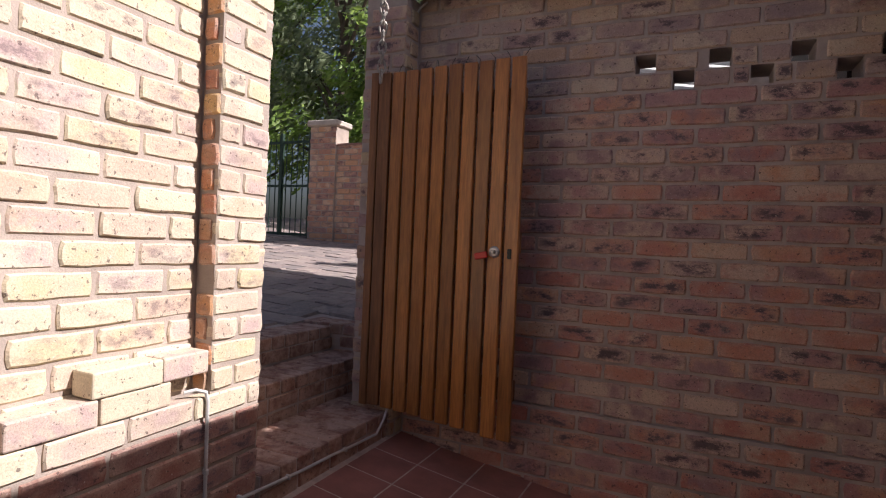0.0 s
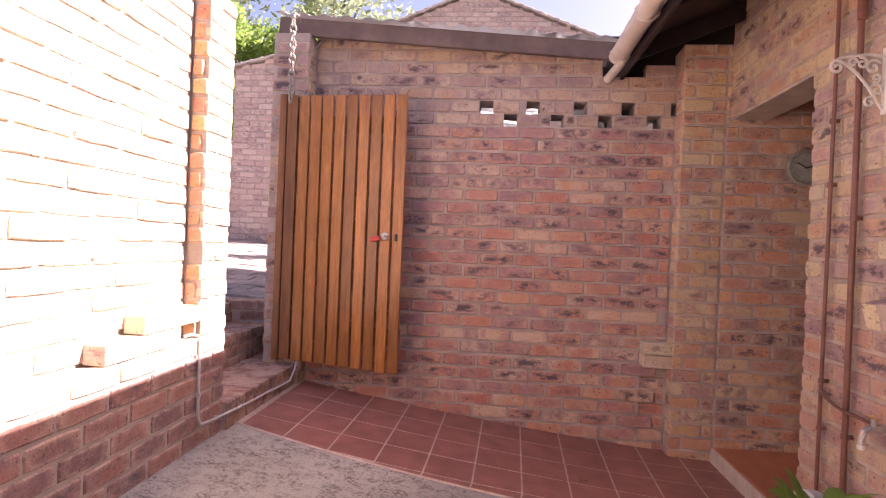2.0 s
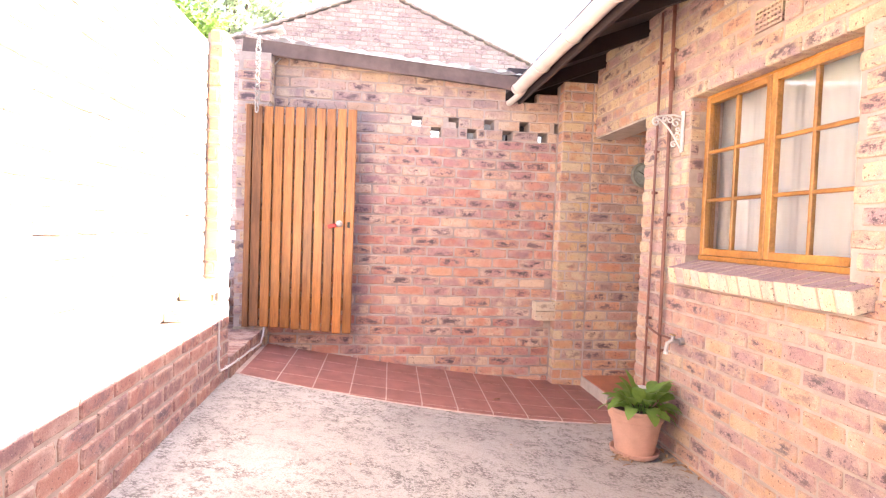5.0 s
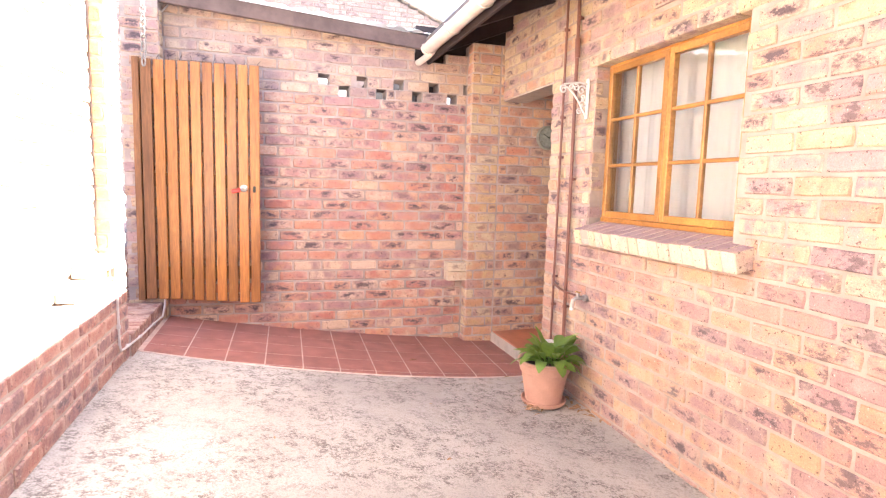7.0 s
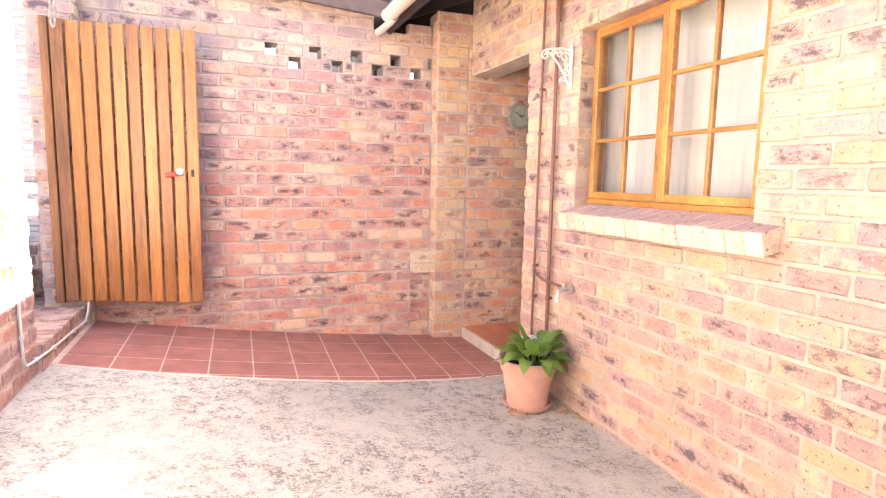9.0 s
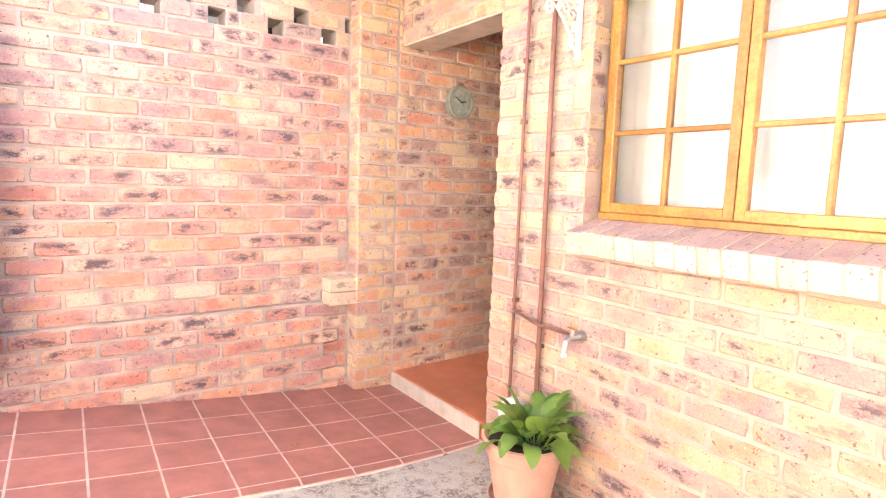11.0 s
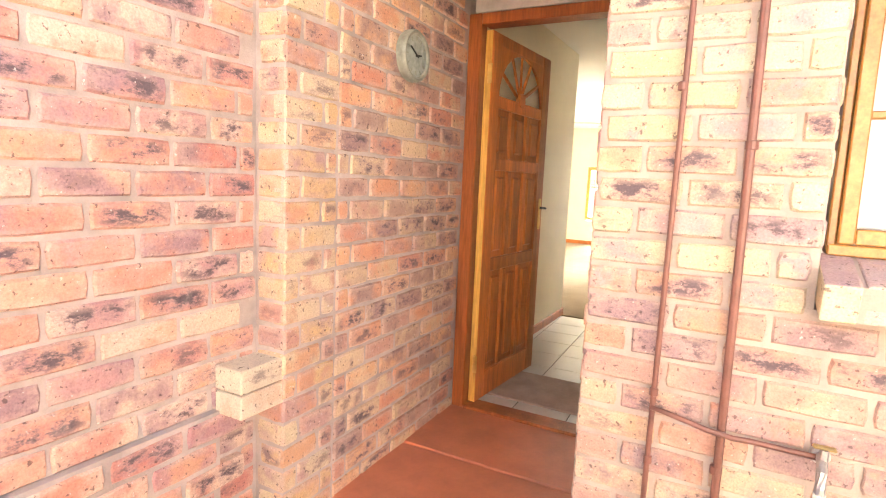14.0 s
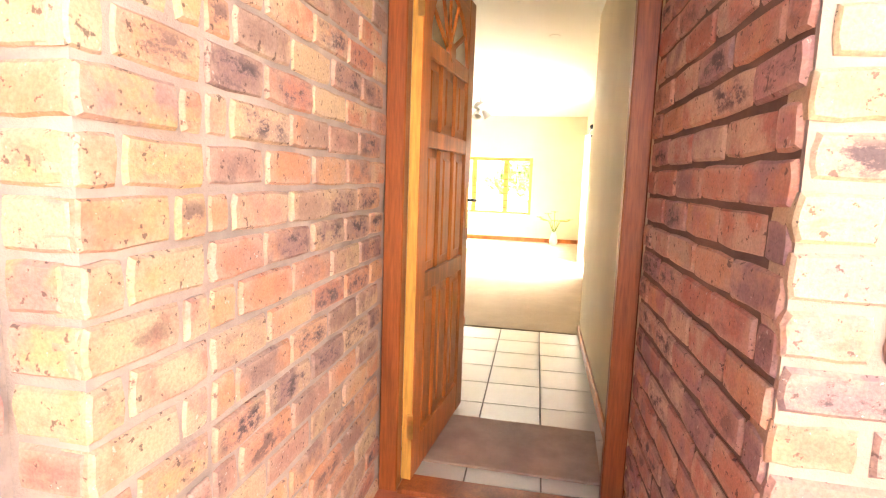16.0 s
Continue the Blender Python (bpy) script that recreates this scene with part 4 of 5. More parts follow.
# air brick
vent = thing("air_brick", (1.318, 0.49, 2.435), "small clay air brick with a grid of slots", "vent", kind="structure")
bm = bmesh.new()
for k in range(5):
    box(bm, -0.004, 0.02, -0.095, 0.095, -0.055 + 0.0245 * k, -0.043 + 0.0245 * k)
for k in range(8):
    box(bm, -0.003, 0.02, -0.095 + 0.0257 * k, -0.085 + 0.0257 * k, -0.055, 0.055)
part("grid", bm, M_TAN, vent)
# solid black plate: the shade inside the slots, put in as colour
part("backing", boxed(0.02, 0.03, -0.095, 0.095, -0.055, 0.055), M_BLACK, vent, "black plate standing in for the shade in the slots")

# two brown pipes with a branch to the tap
PX = 1.29
pipes = thing("water_pipes", (PX, 1.4, 0.2), "two brown painted water pipes clipped to the brick wall", "pipes")
part("pipe", tubed([(0, 0.085, -0.1), (0, 0.085, 0.2), (0, 0.07, 2.62)], 0.008, 10), M_PIPE, pipes)
part("pipe", tubed([(-0.002, -0.095, -0.1), (-0.002, -0.095, 0.2), (-0.002, -0.08, 2.62)], 0.0115, 10), M_PIPE, pipes)
part("branch", tubed([(-0.004, 0.085, 0.575), (-0.018, 0.05, 0.575), (-0.026, -0.06, 0.555), (-0.026, -0.12, 0.548), (-0.012, -0.16, 0.545), (-0.004, -0.31, 0.54)], 0.0075, 10), M_PIPE, pipes)
for yy, rr, zs in ((0.083, 0.008, (0.42, 0.62, 1.45, 1.72, 2.3)), (-0.09, 0.0115, (0.44, 1.3, 2.33))):
    for z in zs:
        bm = bmesh.new()
        lathe(bm, [(rr, -0.012), (rr + 0.004, -0.010), (rr + 0.004, 0.010), (rr, 0.012)], 12, Matrix.Translation((0, yy, z)))
        box(bm, 0, 0.03, yy - 0.004, yy + 0.004, z - 0.008, z + 0.008)
        part("clip", bm, M_PIPE, pipes)
part("joint", tubed([(-0.002, -0.088, 2.08), (-0.002, -0.086, 2.2)], 0.018, 12), M_PIPE, pipes, "pipe socket")

tap = thing("garden_tap", (1.286, 1.085, 0.742), "weathered chrome garden tap with brass key", "tap")
part("body", tubed([(0.02, 0, 0), (-0.01, 0, 0.0), (-0.045, 0.002, 0.0), (-0.065, 0.004, -0.012), (-0.072, 0.004, -0.045), (-0.072, 0.004, -0.075)], 0.012, 10), M_STEEL, tap)
part("bonnet", tubed([(-0.035, 0, 0.0), (-0.035, 0, 0.035)], 0.010, 10), M_STEEL, tap)
part("tap_key", boxed(-0.045, -0.025, -0.025, 0.025, 0.036, 0.043, bevel=0.003), M_BRASS, tap, "brass turning key")
part("flange", tubed([(0.008, 0, 0), (0.030, 0, 0)], 0.022, 14), M_STEEL, tap)
part("nozzle", tubed([(-0.072, 0.004, -0.06), (-0.072, 0.004, -0.076)], 0.0135, 10), M_WHITE, tap, "pale nozzle")

# white cast plant bracket
bracket = thing("plant_bracket", (1.312, 1.20, 1.88), "white cast iron scroll plant bracket on the wall", "bracket")
part("back_plate", boxed(-0.008, 0.006, -0.013, 0.013, 0.0, 0.25, bevel=0.003), M_WHITE, bracket)


def spiral(cx, cz, r0, turns, start, sense=1, n=22):
    pts = []
    for k in range(n):
        t = k / (n - 1)
        a = start + sense * 2 * math.pi * turns * t
        rr = r0 * (1 - 0.8 * t)
        pts.append((cx + rr * math.cos(a), 0, cz + rr * math.sin(a)))
    return pts


part("scroll", tubed([(-0.01, 0, 0.02), (-0.03, 0, 0.05), (-0.06, 0, 0.10), (-0.10, 0, 0.15), (-0.14, 0, 0.185), (-0.172, 0, 0.20)] + spiral(-0.172, 0.175, 0.026, 1.3, math.pi / 2), 0.006, 6), M_WHITE, bracket)
part("top_arm", tubed([(-0.005, 0, 0.215), (-0.06, 0, 0.222), (-0.12, 0, 0.216), (-0.17, 0, 0.205)], 0.006, 6), M_WHITE, bracket)
for cx, cz, r0, s, d in ((-0.045, 0.175, 0.03, 0.5, 1), (-0.085, 0.19, 0.022, 2.0, -1), (-0.03, 0.09, 0.026, 3.2, -1), (-0.055, 0.045, 0.02, 1.2, 1), (-0.118, 0.192, 0.018, 0.0, 1), (-0.035, 0.135, 0.018, 4.2, 1)):
    part("scroll", tubed(spiral(cx, cz, r0, 1.2, s, d), 0.005, 6), M_WHITE, bracket)

# clock in the porch
clock = thing("wall_clock", (1.765, 2.630, 1.895), "round verdigris garden clock on the porch wall", "clock")
cm = Matrix.Rotation(radians(90), 4, "X")
bm = bmesh.new()
lathe(bm, [(0, 0.0), (0.104, 0.0), (0.108, 0.01), (0.108, 0.035), (0.100, 0.045), (0.090, 0.043), (0.086, 0.032), (0, 0.032)], 40, cm)
part("case", bm, M_CLOCK, clock, smooth=False)
bm = bmesh.new()
lathe(bm, [(0.086, 0.034), (0, 0.034)], 40, cm)
face = part("dial", bm, M_CLOCK_FACE, clock, "faded grey-green dial")
for k in range(12):
    a = 2 * math.pi * k / 12
    bm = boxed(-0.003, 0.003, -0.037, -0.034, 0.062, 0.080, m=Matrix.Rotation(a, 4, "Y"))
    part("hour_mark", bm, M_CLOCK, face, "pale hour mark")
part("pointer", boxed(-0.004, 0.004, -0.040, -0.037, -0.008, 0.040, m=Matrix.Rotation(radians(80), 4, "Y")), M_BLACK, face, "dark pointer")
part("pointer", boxed(-0.003, 0.003, -0.043, -0.040, -0.012, 0.060, m=Matrix.Rotation(radians(-60), 4, "Y")), M_BLACK, face, "dark pointer")

# front door frame and open door
door_frame = thing("door_frame", (2.37, 2.2, FL), "dark varnished timber door frame", "door frame", kind="structure")
for y0, y1 in ((0.378, 0.45), (-0.45, -0.375)):
    bm = bmesh.new()
    box(bm, -0.01, 0.055, y0, y1, -0.02, 2.10, bevel=0.005)
    part("post", bm, M_FRAME, door_frame)
    if y0 > 0:
        part("post", boxed(0.056, 0.10, y0 + 0.016, y1, -0.02, 2.10, bevel=0.004), M_FRAME, door_frame)
    else:
        part("post", boxed(0.056, 0.10, y0, y1 - 0.016, -0.02, 2.10, bevel=0.004), M_FRAME, door_frame)
part("head", boxed(-0.008, 0.10, -0.374, 0.377, 2.045, 2.10, bevel=0.004), M_FRAME, door_frame)
part("threshold", boxed(-0.02, 0.11, -0.374, 0.377, -0.04, 0.012, bevel=0.006), M_FRAME, door_frame, "worn timber threshold")

DOOR_TURN = -4.0
door = thing("door_1", (2.43, 2.58, FL + 0.012), "open varnished panel door with a fanlight of glass", "door", kind="structure")
door.rotation_euler = (0, 0, radians(DOOR_TURN))
DW, DH, DT = 0.80, 2.02, 0.042
ST, MID = 0.105, 0.055
bm = bmesh.new()
box(bm, 0.002, ST, -DT, 0, 0, DH, bevel=0.003)
part("stile", bm, M_DOOR, door)
part("stile", boxed(DW - ST, DW, -DT, 0, 0, DH, bevel=0.003), M_DOOR, door)
part("edge", boxed(-0.0015, 0.0015, -DT + 0.002, -0.002, 0.002, DH - 0.002), M_DOOR_EDGE, door, "pale yellow unvarnished door edge")
rails = ((0.0, 0.15), (0.735, 0.81), (1.30, 1.365), (1.635, 1.70), (1.96, DH))
for z0, z1 in rails:
    part("rail", boxed(ST, DW - ST, -DT + 0.001, -0.001, z0, z1, bevel=0.003), M_DOOR, door)
pw = (DW - 2 * ST - 2 * MID) / 3
for (z0, z1) in ((0.15, 0.735), (0.81, 1.30), (1.365, 1.635)):
    for k in range(3):
        x0 = ST + k * (pw + MID)
        bm = bmesh.new()
        box(bm, x0 + 0.001, x0 + pw - 0.001, -DT + 0.017, -0.017, z0, z1)
        vs = box(bm, x0 + 0.026, x0 + pw - 0.026, -DT + 0.006, -0.006, z0 + 0.034, z1 - 0.034, bevel=0.0105)
        part("panel", bm, M_DOOR, door)
        if k < 2:
            part("mullion", boxed(x0 + pw, x0 + pw + MID, -DT + 0.002, -0.002, z0, z1, bevel=0.008), M_DOOR, door)
# fanlight: spandrels, spokes and obscure glass
cxm, R2 = DW / 2, (DW - 2 * ST) / 2
zf = 1.69
for s in (-1, 1):
    bm = bmesh.new()
    arc = [(cxm + s * R2 * math.cos(a), zf + R2 * 0.90 * math.sin(a)) for a in (math.pi / 2 * q / 12 for q in range(13))]
    poly = arc + [(cxm, 1.962), (cxm + s * R2, 1.962)]
    top_v = [bm.verts.new((x, -DT + 0.003, z)) for x, z in poly]
    bot_v = [bm.verts.new((x, -0.003, z)) for x, z in poly]
    k = len(poly)
    bm.faces.new(top_v)
    bm.faces.new(bot_v[::-1])
    for q in range(k):
        bm.faces.new((top_v[q], bot_v[q], bot_v[(q + 1) % k], top_v[(q + 1) % k]))
    bmesh.ops.recalc_face_normals(bm, faces=list(bm.faces))
    bmesh.ops.triangulate(bm, faces=[f for f in bm.faces if len(f.verts) > 4])
    part("spandrel", bm, M_DOOR, door)
for a in (30, 62, 90, 118, 150):
    ca, sa = math.cos(radians(a)), math.sin(radians(a))
    L = 1 / math.sqrt((ca / R2) ** 2 + (sa / (R2 * 0.9)) ** 2)
    bm = tubed([(cxm + 0.03 * ca, -DT / 2, zf + 0.03 * sa + 0.02), (cxm + L * ca, -DT / 2, zf + L * sa)], 0.013, 6)
    part("spoke", bm, M_DOOR, door)
bm = bmesh.new()
lathe(bm, [(0, 0.024), (0.04, 0.024), (0.045, 0.0), (0.045, -0.024), (0, -0.024)], 20, Matrix.Translation((cxm, -DT / 2, zf + 0.02)) @ Matrix.Rotation(radians(90), 4, "X"))
part("fan_boss", bm, M_DOOR, door)
g = part("pane", boxed(ST + 0.002, DW - ST - 0.002, -DT / 2 - 0.002, -DT / 2 + 0.002, zf, 1.965), M_FROST, door, "obscure glass pane")
g.visible_shadow = False
for z in (0.22, 1.80):
    part("hinge", boxed(-0.004, 0.0, -DT - 0.004, -DT + 0.022, z - 0.05, z + 0.05, bevel=0.0015), M_BRASS, door, "brass hinge")
hp = part("lever_plate", boxed(DW - 0.062, DW - 0.03, -DT - 0.006, -DT, 0.94, 1.14, bevel=0.002), M_BRASS, door, "brass lock plate")
part("lever", tubed([(DW - 0.046, -DT - 0.004, 1.08), (DW - 0.046, -DT - 0.045, 1.08), (DW - 0.06, -DT - 0.05, 1.08), (DW - 0.14, -DT - 0.05, 1.085)], 0.007, 8), M_BLACK, hp, "dark lever handle")

# hall floor tiles
FLOOR_HALL = bpy.data.objects["floor_hall"]
tile_me = {}


def tile_mesh(w, d, t, mat):
    key = (round(w, 3), round(d, 3), mat.name)
    if key not in tile_me:
        bm = boxed(-w / 2, w / 2, -d / 2, d / 2, -t, 0, bevel=0.002)
        me = bpy.data.meshes.new("tile")
        bm.to_mesh(me)
        bm.free()
        me.materials.append(mat)
        tile_me[key] = me
    return tile_me[key]


TP = 0.305
hall_turn = Matrix.Translation((3.6, 2.385, FL)) @ Matrix.Rotation(radians(2.4), 4, "Z")
for i in range(-4, 4):
    for k in range(-2, 3):
        x0, x1 = max(-1.115, i * TP), min(1.235, (i + 1) * TP)
        y0, y1 = max(-0.655, (k - 1) * TP), min(0.36, k * TP)
        if x1 - x0 > 0.05 and y1 - y0 > 0.05:
            ob = new("tile", tile_mesh(x1 - x0 - 0.007, y1 - y0 - 0.007, 0.01, M_WHITE_TILE))
            ob.parent = FLOOR_HALL
            ob.matrix_basis = hall_turn @ Matrix.Translation(((x0 + x1) / 2, (y0 + y1) / 2, 0))
finish("door_mat", boxed(2.60, 3.08, 1.80, 2.55, FL, FL + 0.012, bevel=0.004), M_MAT, None, "brown fibre door mat on white tiles", "door mat")
for nm, b in (("baseboard", (2.62, 4.85, 2.742, 2.76, FL, FL + 0.07)), ("baseboard", (FAR - 0.02, FAR, 1.64, 6.6, FL, FL + 0.08)), ("baseboard", (4.85, 4.868, 2.742, 2.96, FL, FL + 0.07))):
    finish(nm, boxed(*b, bevel=0.004), M_DOOR, None, "varnished timber skirting", "baseboard", kind="structure")

skirting = finish("baseboard", boxed(0.0, 2.40, 0.001, 0.017, FL, FL + 0.07, bevel=0.004), M_DOOR, None, "varnished timber skirting", "baseboard", kind="structure")
skirting.matrix_world = hall_right.matrix_world

# living room window, glazed door, lamps, plant, ceiling fan
lw = thing("window_2", (FAR + 0.05, 3.425, 0.65), "yellow-brown timber window with burglar bars", "window", kind="structure")
LW, LH = 0.825, 1.11
for a in ((-0.04, 0.04, -LW, -LW + 0.055, 0, LH), (-0.04, 0.04, LW - 0.055, LW, 0, LH), (-0.039, 0.04, -LW + 0.055, LW - 0.055, LH - 0.06, LH), (-0.039, 0.04, -LW + 0.055, LW - 0.055, 0, 0.06),
          (-0.038, 0.04, -0.36, -0.27, 0.06, LH - 0.06), (-0.038, 0.04, 0.27, 0.36, 0.06, LH - 0.06)):
    part("frame_bar", boxed(*a, bevel=0.004), M_WIN_YELLOW, lw)
for k in range(7):
    z = 0.13 + 0.14 * k
    part("burglar_bar", tubed([(-0.045, -LW + 0.05, z), (-0.045, LW - 0.05, z)], 0.004, 6), M_BLACK, lw, "thin dark burglar bar")
for k in range(10):
    y = -0.675 + 0.15 * k
    part("burglar_bar", tubed([(-0.045, y, 0.05), (-0.045, y, LH - 0.05)], 0.004, 6), M_BLACK, lw, "thin dark burglar bar")
for ya, yb in ((-LW + 0.055, -0.36), (-0.27, 0.27), (0.36, LW - 0.055)):
    p = part("pane", boxed(0.0, 0.004, ya, yb, 0.06, LH - 0.06), M_GLASS, lw)
    p.visible_shadow = False
gd = thing("door_2", (8.475, SIDE - 0.1, FL), "glazed garden door with timber frame", "door", kind="structure")
for a in ((-0.625, -0.56, -0.04, 0.04, 0, 1.82), (0.56, 0.625, -0.04, 0.04, 0, 1.82), (-0.035, 0.035, -0.039, 0.039, 0.08, 1.75), (-0.56, 0.56, -0.038, 0.038, 1.75, 1.82), (-0.56, 0.56, -0.038, 0.038, 0, 0.08)):
    part("frame_bar", boxed(*a, bevel=0.004), M_WIN, gd)
for xa, xb in ((-0.56, -0.035), (0.035, 0.56)):
    p = part("pane", boxed(xa, xb, -0.002, 0.002, 0.08, 1.75), M_GLASS, gd)
    p.visible_shadow = False
rod = thing("curtain_rod", (8.45, SIDE + 0.08, 2.02), "dark curtain rod with ball ends", "curtain rod")
part("bar", tubed([(-0.74, 0, 0), (0.74, 0, 0)], 0.010, 8), M_BLACK, rod)
for s in (-1, 1):
    bm = bmesh.new()
    bmesh.ops.create_icosphere(bm, subdivisions=2, radius=0.032, matrix=Matrix.Translation((s * 0.76, 0, 0)))
    part("finial", bm, M_BLACK, rod)
    part("holder", boxed(s * 0.66 - 0.01, s * 0.66 + 0.01, -0.081, 0.0, -0.012, 0.012), M_BLACK, rod)
drape = thing("curtain", (9.0, SIDE + 0.08, FL + 0.02), "white curtain drawn to the side of the garden door", "curtain")
bm = bmesh.new()
va = [[bm.verts.new((-0.17 + 0.34 * k / 48, 0.035 * math.sin(k * 0.9), z)) for k in range(49)] for z in (0.0, 1.0, 1.86)]
for a, b in zip(va, va[1:]):
    for k in range(48):
        bm.faces.new((a[k], a[k + 1], b[k + 1], b[k]))
part("cloth", bm, M_CURTAIN, drape, smooth=True)
for xx, yy in ((5.42, 2.16), (6.9, 3.2), (8.4, 4.2)):
    bm = bmesh.new()
    lathe(bm, [(0.03, -0.002), (0.045, -0.006), (0.052, -0.004), (0.053, 0.0)], 24, Matrix.Translation((0, 0, 0)))
    dl = thing("downlight", (xx, yy, 2.555), "small white recessed ceiling spotlight", "downlight", "downlights")
    part("ring", bm, M_WHITE, dl)
    bm = bmesh.new()
    lathe(bm, [(0, -0.001), (0.03, -0.002)], 24)
    part("lens", bm, M_CEIL, dl)
fan = thing("ceiling_fan", (7.95, 3.15, 2.555), "pale grey ceiling fan with small lamp cups, at rest", "ceiling fan")
part("rod", tubed([(0, 0, 0), (0, 0, -0.22)], 0.012, 8), M_FAN, fan)
bm = bmesh.new()
lathe(bm, [(0, -0.20), (0.06, -0.21), (0.09, -0.25), (0.09, -0.29), (0.05, -0.32), (0, -0.33)], 24)
part("motor_housing", bm, M_FAN, fan)
for k in range(4):
    part("blade", boxed(0.08, 0.58, -0.065, 0.065, -0.285, -0.277, bevel=0.003, m=Matrix.Rotation(radians(90 * k + 20), 4, "Z")), M_FAN, fan)
for k in range(3):
    a = radians(120 * k + 50)
    bm = bmesh.new()
    m = Matrix.Translation((0.07 * math.cos(a), 0.07 * math.sin(a), -0.36)) @ Matrix.Rotation(a, 4, "Z") @ Matrix.Rotation(radians(-35), 4, "Y")
    lathe(bm, [(0.018, 0.05), (0.03, 0.03), (0.045, -0.02), (0.055, -0.06), (0.05, -0.06), (0.04, -0.02), (0, 0.02)], 16, m)
    part("lamp_cup", bm, M_FAN, fan, "small bell-shaped lamp cup")

vase = thing("flower_vase", (11.1, 2.12, FL + 0.006), "pale vase of tall yellow artificial flowers on the carpet", "vase")
bm = bmesh.new()
lathe(bm, [(0, 0), (0.06, 0.0), (0.08, 0.05), (0.065, 0.16), (0.04, 0.22), (0.05, 0.25), (0.042, 0.25), (0, 0.2)], 24)
part("vase_body", bm, M_CEIL, vase)
r = random.Random(4)
for k in range(8):
    a = k * 0.9
    tip = (0.26 * math.cos(a) * r.random(), 0.28 * math.sin(a), 0.42 + 0.2 * r.random())
    part("stem", tubed([(0, 0, 0.2), (tip[0] * 0.4, tip[1] * 0.4, 0.45), tip], 0.006, 5), M_LILY, vase)
    bm = bmesh.new()
    for q in range(6):
        b = q * 1.047
        lx, ly, lz = math.cos(b), math.sin(b), 0.4
        vs = [bm.verts.new((tip[0] + lx * d - ly * w, tip[1] + ly * d + lx * w, tip[2] + lz * d * (1.2 - d * 6))) for d, w in ((0.0, 0.0), (0.05, 0.022), (0.09, 0.0), (0.05, -0.022))]
        bm.faces.new(vs)
    part("flower", bm, M_YELLOW, vase, "yellow flower head")


def leaf_blade(bm, base, direction, length, width, droop, twist=0.0, fold=0.18, n=7):
    """A broad pointed leaf that rises and arches over."""
    d = Vector(direction).normalized()
    side = d.cross(Vector((0, 0, 1)))
    if side.length < 1e-3:
        side = Vector((1, 0, 0))
    side.normalize()
    side = (Matrix.Rotation(twist, 3, d) @ side)
    p, rows = Vector(base), []
    for i in range(n + 1):
        t = i / n
        w = width * math.sin(math.pi * min(1, t * 0.93 + 0.05)) ** 0.8 * (1 - 0.25 * t)
        up = side.cross(d)
        rows.append((bm.verts.new(p - side * w + up * w * fold), bm.verts.new(p.copy()), bm.verts.new(p + side * w + up * w * fold)))
        p = p + d * (length / n)
        d = (d + Vector((0, 0, -droop / n))).normalized()
    for a, b in zip(rows, rows[1:]):
        bm.faces.new((a[0], a[1], b[1], b[0]))
        bm.faces.new((a[1], a[2], b[2], b[1]))


# potted plant on its saucer
PZ = ground_z(1.08) + 0.004
pot = thing("flower_pot", (1.08, 1.155, PZ), "terracotta-coloured round pot standing on a saucer by the wall", "flower pot")
bm = bmesh.new()
lathe(bm, [(0, 0.014), (0.112, 0.014), (0.116, 0.02), (0.150, 0.215), (0.158, 0.217), (0.162, 0.226), (0.168, 0.268), (0.176, 0.276), (0.178, 0.288), (0.170, 0.294), (0.160, 0.288), (0.152, 0.25), (0, 0.25)], 48)
part("pot_body", bm, M_TERRA, pot, smooth=False)
bm = bmesh.new()
lathe(bm, [(0, 0.0), (0.13, 0.0), (0.142, 0.012), (0.147, 0.032), (0.141, 0.034), (0.132, 0.012), (0, 0.010)], 40)
part("saucer", bm, M_TERRA, pot)
bm = bmesh.new()
lathe(bm, [(0, 0.262), (0.08, 0.266), (0.151, 0.258)], 28)
for v in bm.verts:
    v.co.z += 0.006 * noise.noise(v.co * 30)
part("soil", bm, M_SOIL, pot, "dark potting soil")
plant = thing("pot_plant", (1.10, 1.12, PZ + 0.25), "bushy green broad-leaved lily in the pot", "plant")
r = random.Random(21)
for k in range(58):
    a = k * 2.399 + r.uniform(-0.3, 0.3)
    tilt = r.uniform(0.35, 1.25) if k < 32 else r.uniform(0.25, 0.6)
    base = (0.05 * math.cos(a) * r.random(), 0.05 * math.sin(a) * r.random(), 0.0)
    d = Vector((math.cos(a) * tilt, math.sin(a) * tilt, 1.0 - 0.55 * tilt))
    stem = r.uniform(0.05, 0.13)
    bm = bmesh.new()
    b2 = Vector(base) + d.normalized() * stem
    tube(bm, [base, tuple(b2)], 0.0028, 5)
    leaf_blade(bm, b2, d, r.uniform(0.10, 0.17), r.uniform(0.029, 0.046), r.uniform(0.9, 2.3), r.uniform(-0.5, 0.5))
    part("leaf", bm, M_LILY, plant, smooth=True)
for k in range(5):
    a = -0.4 + 0.35 * k
    bm = bmesh.new()
    leaf_blade(bm, (0.12 * math.cos(a), 0.12 * math.sin(a) - 0.02, 0.03), (math.cos(a), math.sin(a), -0.1), 0.13, 0.012, 2.2)
    part("leaf", bm, M_LEAFDRY, plant, "withered hanging leaf")

